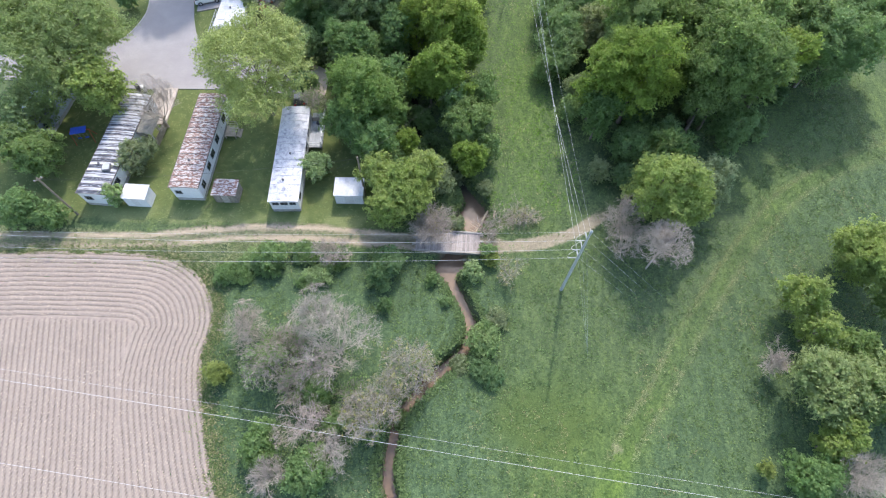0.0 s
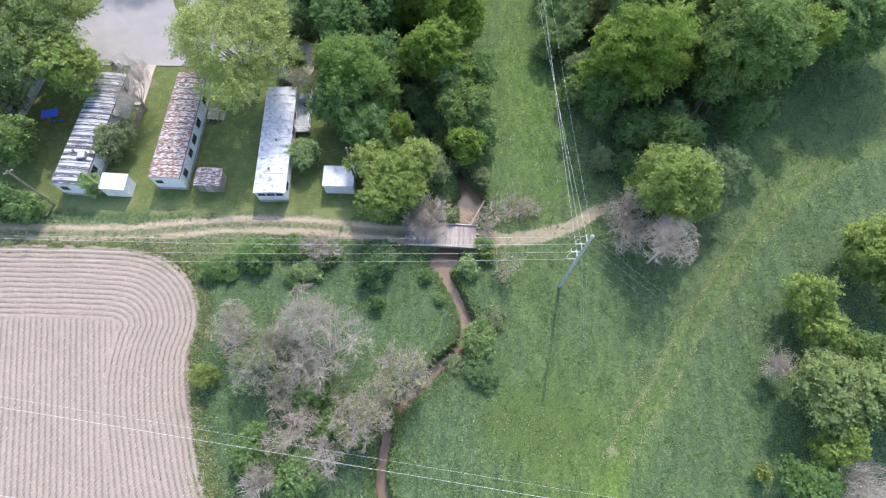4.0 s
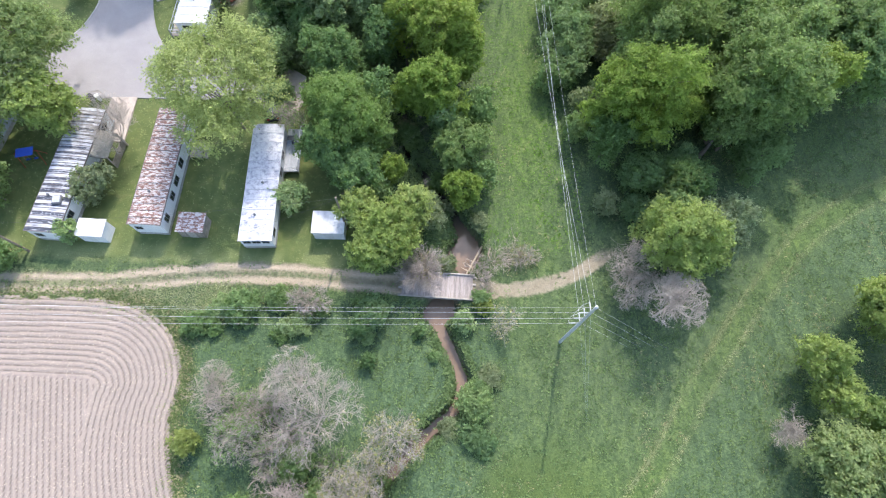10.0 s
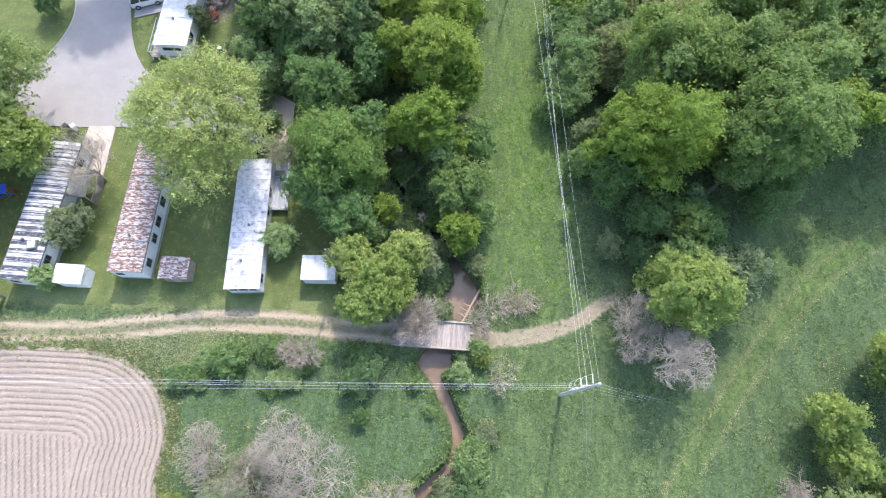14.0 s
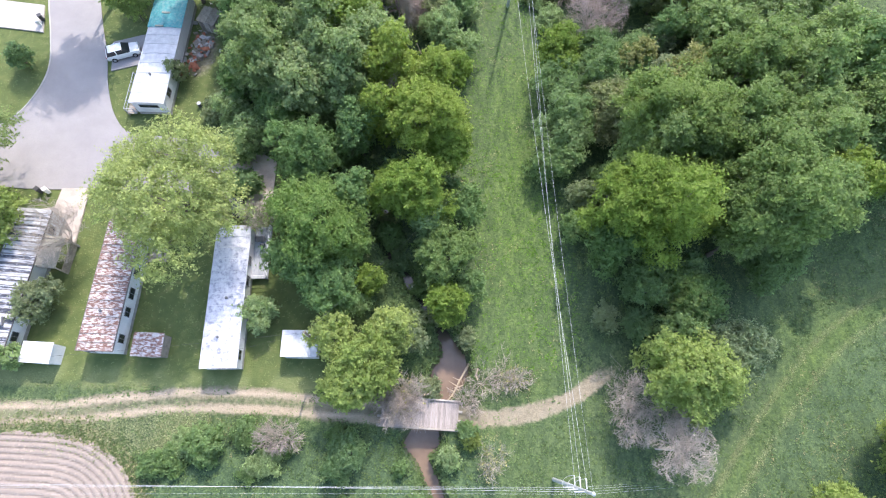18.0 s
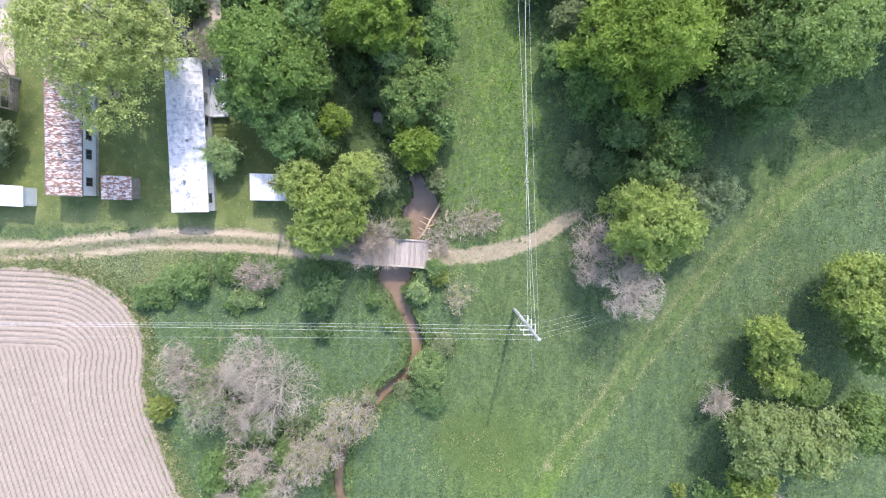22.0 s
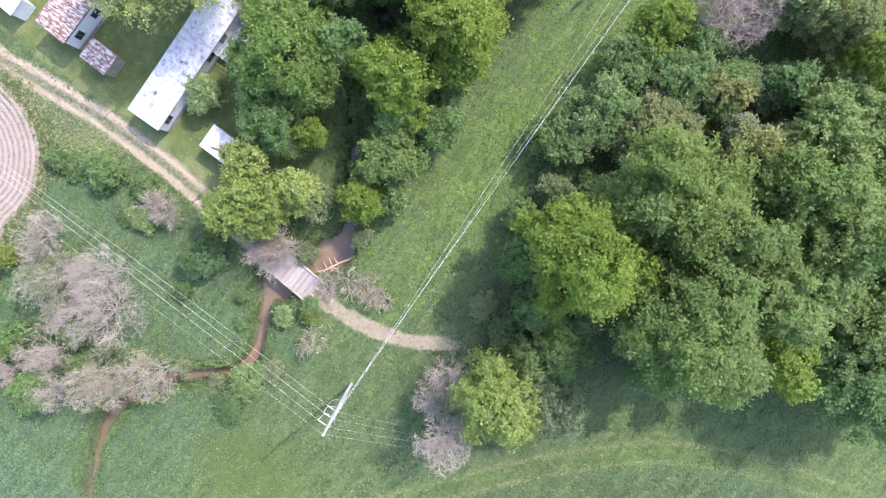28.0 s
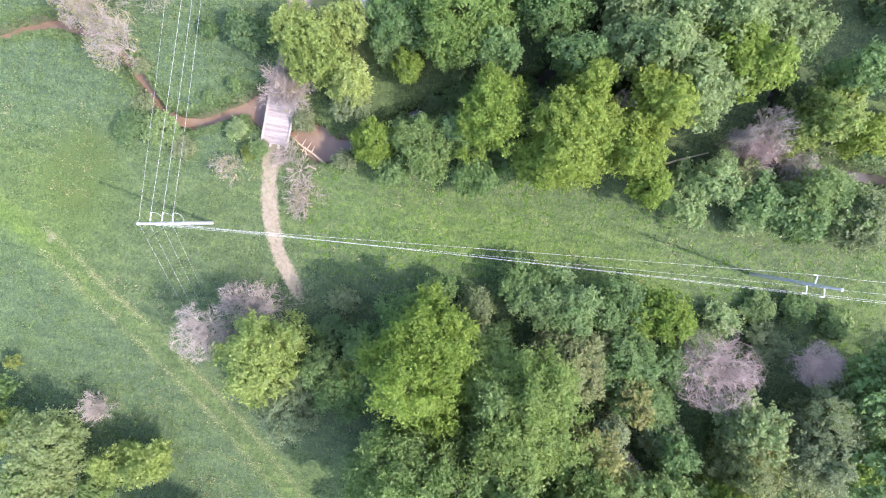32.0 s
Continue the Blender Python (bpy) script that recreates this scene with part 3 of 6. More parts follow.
def bare(kind, x, y, h, r, label="", buds=0.0, bud_kind="bud"):
    rng = np.random.default_rng(int(abs(x * 97 + y * 29 + h) * 10) % 99991)
    z0 = float(ground_height(np.array([x]), np.array([y]))[0]) - 0.05
    top = thing("bare_tree" if h > 4.5 else "bare_bush", x, y, z0, 0, label, "bare tree" if h > 4.5 else "bush")
    wood = {"bare": TWIG_GREY, "bare_grey": TWIG_GREY, "bare_brown": TWIG_BROWN, "bare_pink": TWIG_PINK}.get(kind, TWIG_GREY)
    seg = []

    def grow(p, d, length, rad, level):
        q = p + d * length
        if level == 0:
            seg.append((p, q, rad, rad * 0.5))
            return
        kink = (p + q) / 2 + rng.normal(size=3) * length * 0.06
        seg.append((p, kink, rad, rad * 0.75))
        seg.append((kink, q, rad * 0.75, rad * 0.5))
        n = (0, 6, 6, 6, 7)[level]
        for i in range(n):
            t = rng.uniform(0.35, 1.0)
            nd = d + rng.normal(size=3) * 0.62
            nd[2] += 0.10
            nd /= np.linalg.norm(nd)
            grow(p + (q - p) * t, nd, length * rng.uniform(0.5, 0.78), max(0.012, rad * 0.5), level - 1)

    low = h * (0.5 if kind == "bare" else 0.14)
    trunk_r = max(0.04, 0.013 * h)
    if h > 4.5:
        seg.append((np.array([0, 0, -0.15]), np.array([0, 0, low * 1.5]), trunk_r * 1.3, trunk_r))
    stems = (12 if kind in ("bare", "bare_pink") else 7) if h > 4.5 else 9
    for i in range(stems):
        a = 2 * math.pi * (i + rng.uniform(-0.3, 0.3)) / stems
        tilt = (0.35, 0.95, 0.65)[i % 3] if kind == "bare" else rng.uniform(0.25, 1.0)
        d = np.array([math.cos(a) * r * tilt, math.sin(a) * r * tilt, (h - low) * rng.uniform(0.55, 0.95)])
        ln = np.linalg.norm(d)
        grow(np.array([0, 0, low]), d / ln, ln * 0.55, trunk_r * 0.6, 3 if h > 3 else 2)
    s0 = np.array([s[0] for s in seg])
    s1 = np.array([s[1] for s in seg])
    fit_ = np.array([r / np.percentile(np.hypot(s1[:, 0], s1[:, 1]), 92)] * 2 + [h / np.percentile(s1[:, 2], 98)])
    s0, s1 = s0 * fit_, s1 * fit_
    if h > 4.5:
        # the twigs end in a rounded crown
        mid_ = np.array([0, 0, low * 0.7 + (h - low * 0.7) / 2])
        half_ = np.array([r, r, (h - low * 0.7) / 2])
        for pts in (s0, s1):
            q = (pts - mid_) / half_
            n_ = np.linalg.norm(q, axis=1)
            far_ = (n_ > 0.8) & (pts[:, 2] > low)
            pts[far_] = mid_ + q[far_] * half_ * ((0.8 + 0.25 * np.tanh((n_[far_] - 0.8) * 2)) / n_[far_])[:, None]
    r0, r1 = np.array([s[2] for s in seg]), np.array([s[3] for s in seg])
    d = s1 - s0
    d /= np.linalg.norm(d, axis=1)[:, None] + 1e-9
    u = np.cross(d, np.array([0.3, 0.5, 0.81]))
    u /= np.linalg.norm(u, axis=1)[:, None] + 1e-9
    w = np.cross(d, u)
    ring = [(math.cos(t), math.sin(t)) for t in (0, 2.0944, 4.1888)]
    V = np.stack([s0 + (u * c + w * s) * r0[:, None] for c, s in ring] + [s1 + (u * c + w * s) * r1[:, None] for c, s in ring], 1).reshape(-1, 3)
    base = (np.arange(len(seg)) * 6)[:, None]
    Fc = np.concatenate([base + np.array([k, (k + 1) % 3, 3 + (k + 1) % 3, 3 + k]) for k in range(3)])
    big_ = r0 > 0.028
    part_np("crown", V, Fc[np.tile(~big_, 3)], wood, top)
    part_np("trunk", V, Fc[np.tile(big_, 3)], wood, top)
    if buds:
        ends = s1[r1 < 0.02]
        pick = rng.choice(len(ends), min(len(ends), int(buds * 60 * r * r)))
        c = ends[pick] + rng.normal(size=(len(pick), 3)) * 0.14
        v, f = leaf_tips(c, rng.normal(size=c.shape) + (0, 0, 0.6), 0.17 * rng.uniform(0.5, 1.4, len(c)), rng)
        part_np("foliage", v, f, LEAF[bud_kind], top)
    return top


KIND = {
    "bright": "broad tree with fresh bright green leaves", "yellow_green": "tall tree with yellow-green spring leaves",
    "light_yellow": "rounded tree with light yellow-green leaves", "airy": "large loose-crowned tree with light grey-green leaves", "warm": "broad tall tree with warm mid-green leaves", "maple_light": "large spreading tree with pale airy yellow-green leaves",
    "round_green": "dense round-crowned tree with deep green leaves", "mid": "tall broad tree with mid-green leaves",
    "dark": "shaded tree with dark green leaves", "greygreen": "tall tree with dull grey-green leaves", "silver": "willow-like tree with silvery green leaves",
    "bush_grey": "scrubby bush with greyish green leaves", "bush_mixed": "tangled bush with sparse green and brown growth",
    "bush_bud": "low bush with pale young leaves", "bush_green": "leafy green bush in the rough grass", "bush_light": "light green bushy tree",
    "bush_dark": "low bush with dark green leaves", "bush_yellow": "small bush with bright yellow-green leaves", "bud_green": "tree with yellowish young leaves",
    "bare": "leafless tree with fine grey branches", "bare_grey": "leafless tree with pale grey branches", "bare_brown": "leafless brownish scrub with fine twigs",
    "bare_pink": "leafless tree with pinkish grey twigs", "bud": "thin tree with pale twigs and yellowish buds",
}


def plant(kind, x, y, h, r):
    lab = KIND[kind]
    if kind.startswith("bare"):
        return bare(kind, x, y, h, r, lab)
    if kind == "bud":
        return bare("bare_grey", x, y, h, r, lab, 1.0)
    if kind == "bush_mixed" and h <= 5:
        return bare("bare_grey", x, y, h, r, lab, 1.6, "bush_green")
    if kind.startswith("bush"):
        return leafy(kind, x, y, h, r, 0.66, 0.175, 0.05, "bush", lab, "bush")
    if kind == "maple_light":
        return leafy(kind, x, y, h, r, 0.62, 0.15, 0.22, "tree", lab, spray=0.50)
    if kind == "airy":
        return leafy(kind, x, y, h, r, 0.7, 0.19, 0.25, "tree", lab, spray=0.55)
    if kind == "silver":
        return leafy(kind, x, y, h, r, 0.75, 0.15, 0.2, "tree", lab, spray=0.42)
    return leafy(kind, x, y, h, r, 0.72, 0.192 if y < 66 and -30 < x < 60 else 0.235, 0.12, "tree", lab)


plant("maple_light", -24.2, 51.8, 14.5, 8.3)
plant("round_green", -10.4, 50.8, 11.0, 5.3)
plant("round_green", -6.6, 49.6, 7.0, 2.4)
plant("bright", 24.4, 52.9, 17.5, 5.3)
plant("bright", 19.9, 52.9, 15.0, 3.4)
plant("mid", 34.4, 53.3, 21.0, 6.0)
plant("mid", 33.2, 51.1, 18.0, 3.8)
plant("mid", 38.8, 52.5, 18.0, 3.3)
plant("warm", 26.2, 61.4, 16.0, 6.4)
plant("mid", 34.3, 61.9, 17.0, 3.7)
plant("mid", 34.5, 68.8, 16.0, 4.5)
plant("mid", 39.9, 66.6, 18.0, 4.9)
plant("mid", 38.7, 59.9, 19.0, 3.6)
plant("bright", 43.5, 56.8, 17.0, 3.0)
plant("bud_green", 32.8, 72.8, 11.0, 3.0)
plant("bush_green", 16.5, 63.8, 6.0, 3.6)
plant("bush_green", 16.5, 71.8, 6.0, 3.8)
plant("bush_green", 22.0, 72.1, 6.0, 3.4)
plant("bush_bud", 21.3, 66.0, 6.0, 3.0)
plant("bush_green", 25.5, 76.6, 6.0, 2.8)
plant("mid", 40.6, 73.8, 14.0, 3.8)
plant("mid", 47.3, 75.0, 14.0, 3.9)
plant("dark", 48.8, 68.7, 15.0, 4.3)
plant("bush_green", 14.9, 61.1, 5.0, 2.6)
plant("light_yellow", -4.3, 36.9, 9.0, 3.4)
plant("light_yellow", -5.8, 34.2, 8.0, 2.7)
plant("light_yellow", -2.2, 40.3, 7.0, 2.6)
plant("light_yellow", -7.7, 39.1, 8.0, 2.5)
plant("light_yellow", 25.8, 36.7, 12.5, 4.2)
plant("light_yellow", 29.8, 36.2, 9.0, 2.7)
plant("silver", 31.8, 39.2, 8.5, 3.7)
plant("mid", 28.4, 43.9, 8.0, 2.3)
plant("dark", 20.2, 49.7, 9.0, 2.9)
plant("bush_dark", 28.8, 47.5, 7.0, 2.4)
plant("bare", 25.2, 30.0, 9.0, 3.3)
plant("bare_brown", 22.0, 35.0, 6.5, 3.0)
plant("bare_brown", 22.2, 32.0, 5.5, 2.7)
plant("bare_brown", 26.3, 32.6, 5.0, 2.6)
plant("bare_grey", -10.0, 17.7, 8.0, 5.9)
plant("bare_grey", -12.5, 20.9, 7.0, 3.4)
plant("bud", -2.2, 15.7, 7.0, 3.4)
plant("bud", -4.8, 12.1, 6.0, 2.9)
plant("bare_brown", -20.5, 19.5, 5.0, 3.2)
plant("bush_mixed", -17.0, 15.5, 5.0, 3.2)
plant("bush_yellow", -22.6, 14.9, 3.0, 1.4)
plant("bare_brown", -12.6, 9.9, 5.0, 3.3)
plant("bare_grey", -9.7, 7.2, 5.0, 2.7)
plant("bare_grey", -14.9, 5.0, 4.0, 1.9)
plant("bush_green", -16.9, 7.8, 3.5, 2.2)
plant("bush_green", -11.5, 5.4, 4.0, 2.7)
plant("bud", -6.5, 10.6, 6.0, 2.8)
plant("bush_mixed", -17.1, 17.7, 4.0, 2.7)
plant("bush_green", -11.8, 13.3, 3.0, 2.3)
plant("mid", 2.9, 48.7, 6.5, 3.5)
plant("bright", 3.4, 43.5, 5.5, 2.5)
plant("bright", -4.6, 45.6, 5.0, 1.7)
plant("bush_grey", -0.3, 40.4, 5.0, 2.2)
plant("bush_green", 6.0, 45.7, 4.5, 1.8)
plant("bright", -0.4, 54.5, 11.0, 3.9)
plant("yellow_green", 0.7, 63.1, 13.0, 4.7)
plant("bright", 2.6, 60.5, 11.0, 3.2)
plant("dark", -7.3, 62.1, 11.0, 3.0)
plant("dark", -12.5, 59.0, 11.0, 3.8)
plant("greygreen", -13.7, 68.0, 14.0, 4.8)
plant("greygreen", -18.4, 69.1, 13.0, 3.9)
plant("bush_light", -20.7, 61.9, 6.0, 2.9)
plant("greygreen", -8.8, 67.5, 14.0, 3.8)
plant("yellow_green", -3.7, 69.9, 13.0, 3.5)
plant("dark", -6.8, 54.3, 9.0, 2.5)
plant("bright", 3.2, 71.6, 8.0, 2.4)
plant("dark", 5.2, 54.5, 6.0, 2.3)
plant("greygreen", -13.1, 73.1, 14.0, 3.9)
plant("greygreen", -20.4, 73.2, 12.0, 3.2)
plant("bush_green", 1.2, 52.0, 7.0, 2.7)
plant("dark", -12.6, 56.2, 8.0, 2.6)
plant("dark", -17.0, 65.7, 8.0, 2.9)
plant("bright", -2.1, 55.1, 10.0, 3.2)
plant("yellow_green", -4.4, 63.3, 12.0, 2.7)
plant("yellow_green", 0.7, 69.0, 12.0, 2.9)
plant("greygreen", -6.0, 73.3, 12.0, 3.7)
plant("greygreen", -10.1, 69.6, 13.0, 4.1)
plant("bright", -9.8, 75.4, 13.0, 3.6)
plant("bright", -8.6, 78.3, 12.0, 2.7)
plant("greygreen", -13.1, 81.9, 13.0, 3.6)
plant("light_yellow", -4.8, 85.6, 9.0, 3.0)
plant("yellow_green", -4.9, 91.3, 9.0, 2.3)
plant("dark", -10.2, 88.3, 11.0, 2.7)
plant("bush_light", 3.6, 75.6, 5.5, 2.9)
plant("bush_mixed", 0.8, 80.4, 6.0, 2.3)
plant("dark", 2.8, 82.7, 7.0, 2.7)
plant("dark", 3.5, 86.5, 7.0, 2.8)
plant("bush_green", 1.1, 89.4, 7.0, 2.8)
plant("bush_grey", 3.0, 93.4, 7.0, 3.3)
plant("bare_grey", -3.5, 67.6, 9.0, 2.0)
plant("bare_grey", -4.4, 83.3, 7.0, 2.8)
plant("bare_grey", -1.6, 86.1, 5.0, 2.4)
plant("bush_green", 17.3, 66.1, 7.0, 3.5)
plant("bright", 16.0, 75.6, 7.0, 3.3)
plant("bush_mixed", 22.1, 67.9, 8.0, 3.7)
plant("bare_pink", 20.4, 81.5, 9.0, 4.7)
plant("bare_pink", 18.1, 91.9, 7.0, 2.8)
plant("bush_green", 21.0, 73.4, 7.0, 2.9)
plant("bush_green", 25.2, 74.7, 7.0, 2.9)
plant("bush_grey", 29.6, 71.9, 9.0, 3.1)
plant("bare_brown", 32.3, 74.6, 8.0, 2.2)
plant("greygreen", 25.2, 85.3, 10.0, 3.3)
plant("bush_mixed", 29.1, 85.6, 10.0, 3.6)
plant("bush_grey", 23.9, 92.8, 10.0, 3.6)
plant("bush_green", 21.3, 96.1, 9.0, 3.2)
plant("bush_grey", 27.8, 93.0, 10.0, 3.6)
plant("yellow_green", 26.8, 97.0, 11.0, 3.0)
plant("dark", 29.1, 79.2, 8.0, 2.6)
plant("bush_green", 20.8, 77.6, 6.0, 2.4)
plant("bush_mixed", 33.5, 70.8, 10.0, 2.8)
plant("mid", 24.2, 60.0, 14.0, 4.5)
plant("mid", 31.4, 60.6, 15.0, 4.4)
plant("mid", 35.5, 52.2, 14.0, 3.2)
plant("bush_green", 37.8, 48.7, 9.0, 2.8)
plant("dark", 30.6, 66.2, 11.0, 2.7)
plant("bush_green", 27.2, 41.5, 7.0, 2.3)
plant("light_yellow", 40.6, 25.3, 7.0, 2.5)
plant("light_yellow", 41.2, 21.6, 6.5, 2.3)
plant("airy", 40.6, 15.4, 8.0, 4.4)
plant("airy", 45.3, 15.1, 8.0, 4.0)
plant("light_yellow", 48.6, 29.8, 8.5, 3.9)
plant("mid", 51.0, 25.2, 8.0, 2.8)
plant("mid", 50.9, 17.0, 8.0, 3.4)
plant("mid", 45.2, 20.1, 6.0, 2.0)
plant("bare_grey", 36.4, 18.2, 4.2, 1.6)
plant("bare_grey", 40.8, 7.2, 7.0, 3.1)
plant("mid", 43.2, 14.4, 8.0, 3.0)
plant("light_yellow", 39.9, 10.2, 7.0, 2.4)
plant("light_yellow", 48.8, 31.7, 8.0, 3.2)
plant("dark", 36.6, 6.7, 6.0, 2.6)
plant("bush_yellow", 33.5, 7.8, 2.5, 0.9)
plant("airy", -50.6, 55.0, 13.0, 8.5)
plant("airy", -58.0, 60.2, 13.0, 5.3)
plant("light_yellow", -45.5, 50.8, 11.0, 3.9)
plant("greygreen", -53.7, 46.4, 9.0, 3.0)
plant("mid", -50.4, 40.4, 7.0, 3.2)
plant("greygreen", -53.7, 41.9, 8.0, 2.8)
plant("bush_grey", -39.8, 42.0, 4.6, 2.7)
plant("bare_grey", -38.2, 48.8, 8.5, 3.8)
plant("bush_light", -16.2, 42.0, 3.6, 2.1)
plant("bush_light", -40.6, 36.2, 3.4, 1.6)
plant("bush_green", -47.4, 32.8, 3.0, 2.1)
plant("dark", -51.0, 33.2, 4.5, 2.6)
plant("bush_mixed", -18.0, 52.4, 4.6, 2.2)
plant("bush_dark", -50.7, 72.6, 4.0, 1.9)
plant("bush_grey", -31.0, 71.6, 3.6, 1.5)
plant("bush_green", -19.6, 28.7, 3.0, 2.1)
plant("bare_brown", -12.8, 29.5, 3.2, 2.1)
plant("bush_dark", -5.6, 28.3, 3.8, 2.2)
plant("bush_dark", -6.7, 26.8, 3.0, 1.4)
plant("bush_light", 4.2, 28.2, 1.8, 1.3)
plant("bud", 8.4, 28.2, 2.8, 1.9)
plant("bush_yellow", 6.3, 30.1, 1.7, 1.2)
plant("bush_light", 5.6, 19.9, 1.1, 2.3)
plant("bare_brown", -0.5, 33.1, 4.0, 2.4)
plant("bush_grey", 2.0, 34.9, 3.0, 1.6)
plant("bare_brown", 9.3, 36.6, 1.6, 2.1)
plant("bare_brown", 11.6, 36.4, 1.3, 1.5)
plant("bare_brown", 6.6, 33.5, 1.3, 1.2)
plant("bush_dark", -5.7, 23.6, 1.6, 1.0)
plant("bush_green", -24.7, 26.5, 1.6, 1.6)
plant("dark", 51.3, 61.1, 14.0, 6.3)
plant("dark", 56.5, 65.0, 15.0, 6.5)
plant("mid", 47.7, 64.2, 14.0, 5.3)
plant("mid", 34.2, 76.1, 13.0, 3.9)
plant("bush_green", 17.1, 53.0, 4.0, 1.9)
plant("bush_grey", 18.3, 56.9, 5.0, 1.9)
plant("bush_grey", 20.2, 42.6, 4.0, 1.7)
plant("dark", 24.7, 46.1, 6.0, 2.8)
plant("bush_dark", 23.7, 42.2, 4.0, 2.0)
plant("dark", 28.7, 45.0, 8.0, 3.0)
plant("dark", -8.8, 44.3, 8.0, 3.4)
plant("dark", -12.6, 47.1, 8.0, 2.9)
plant("bush_green", -7.3, 43.1, 5.0, 2.4)
plant("bush_light", -22.9, 66.2, 5.0, 2.2)

# canopy and scrub east of the power line, and the wood's edge west of it
for kind, wx, wy, h, r in (("bud_green", 30.0, 70.6, 11.0, 2.9), ("mid", 38.2, 72.3, 12.0, 4.6), ("mid", 34.8, 79.4, 11.0, 3.6), ("yellow_green", 33.4, 83.4, 11.0, 2.8), ("greygreen", 40.9, 79.3, 12.0, 4.2), ("yellow_green", 38.6, 85.0, 11.0, 3.2),
                          ("mid", 44.6, 83.0, 12.0, 4.2), ("greygreen", 32.6, 88.6, 10.0, 3.2), ("mid", 45.5, 90.5, 12.0, 4.4), ("bud_green", 27.0, 87.4, 8.0, 2.8), ("bush_grey", 28.2, 77.8, 6.0, 2.6), ("bud_green", 24.8, 73.8, 8.0, 2.6),
                          ("bush_light", 13.5, 86.9, 2.0, 1.8), ("bush_green", 13.2, 90.6, 2.2, 1.9), ("bush_light", 13.8, 95.0, 2.4, 2.0), ("bush_light", 15.6, 82.9, 2.4, 2.2), ("bush_grey", 17.2, 88.2, 2.8, 2.2),
                          ("bush_light", 1.4, 78.2, 7.0, 2.9), ("bush_light", 4.6, 83.4, 4.0, 2.2), ("mid", 1.8, 87.0, 8.0, 3.0), ("bush_light", 2.2, 92.4, 6.0, 2.8), ("bare_pink", -1.6, 81.6, 6.0, 2.6), ("light_yellow", -6.8, 87.4, 9.0, 3.0),
                          ("greygreen", -12.6, 74.4, 13.0, 3.6), ("mid", -9.0, 72.6, 12.0, 3.2)):
    plant(kind, wx, wy, h, r)

# woods past the edges of the meadow
rng_w = random.Random(7)
for i in range(36):
    side = i % 3
    if side == 0:
        wx, wy = rng_w.uniform(46, 72), rng_w.uniform(62, 108)
    elif side == 1:
        wx, wy = rng_w.uniform(16, 46), rng_w.uniform(96, 122)
    else:
        wx, wy = rng_w.uniform(-30, 2), rng_w.uniform(98, 122)
    kind = rng_w.choice(("mid", "dark", "bright", "greygreen", "dark"))
    leafy(kind, round(wx, 1), round(wy, 1), rng_w.uniform(10, 15), rng_w.uniform(3.2, 5.0), 0.8, 0.32, 0.28, "tree", KIND[kind])
# undergrowth below the woods
for i in range(64):
    if i % 2:
        wx, wy = rng_w.uniform(-26, 3.5), rng_w.uniform(55, 98)
    else:
        wx, wy = rng_w.uniform(19, 48), rng_w.uniform(48, 98)
    if i % 2 and wx < -22 and wy < 64:
        continue
    kind = rng_w.choice(("bush_dark", "bush_green", "bush_grey", "bush_dark"))
    leafy(kind, round(wx, 1), round(wy, 1), rng_w.uniform(1.8, 3.6), rng_w.uniform(1.6, 2.8), 0.65, 0.27, 0.03, "bush", "dense green undergrowth below the trees", "bush")

# rank weeds and low scrub beside the field, and growth overhanging the creek
rng_b = random.Random(19)
for i in range(15):
    wx, wy = rng_b.uniform(-23.5, -6), rng_b.uniform(24.2, 30.2)
    kind = rng_b.choice(("bush_green", "bush_light", "bush_grey", "bush_light"))
    leafy(kind, round(wx, 1), round(wy, 1), rng_b.uniform(0.7, 1.5), rng_b.uniform(0.8, 1.7), 0.75, 0.14, 0.02, "bush", "low rank green weeds beside the ploughed field", "bush")
for wx, wy, h, r in ((-2.0, 48.6, 3.0, 1.6), (-3.0, 51.5, 3.4, 1.8), (0.6, 45.6, 2.6, 1.4), (-3.9, 53.6, 3.2, 1.6), (-5.4, 58.4, 3.2, 1.8), (1.8, 42.4, 2.2, 1.2), (-9.2, 62.0, 3.0, 2.0), (5.8, 21.4, 1.1, 1.0), (1.2, 24.4, 0.8, 0.7), (-0.6, 27.0, 1.2, 0.9),
                     (-0.8, 16.6, 1.1, 1.0), (3.0, 17.2, 1.0, 1.3), (5.6, 40.2, 1.8, 1.2), (-6.0, 9.6, 1.2, 1.3), (-3.0, 11.2, 1.2, 1.2), (6.0, 16.2, 0.9, 1.8), (7.0, 22.6, 0.8, 1.4)):
    leafy(rng_b.choice(("bush_green", "bush_grey", "bush_dark")), wx, wy, h, r, 0.8, 0.15, 0.02, "bush", "leafy growth overhanging the creek bank", "bush")

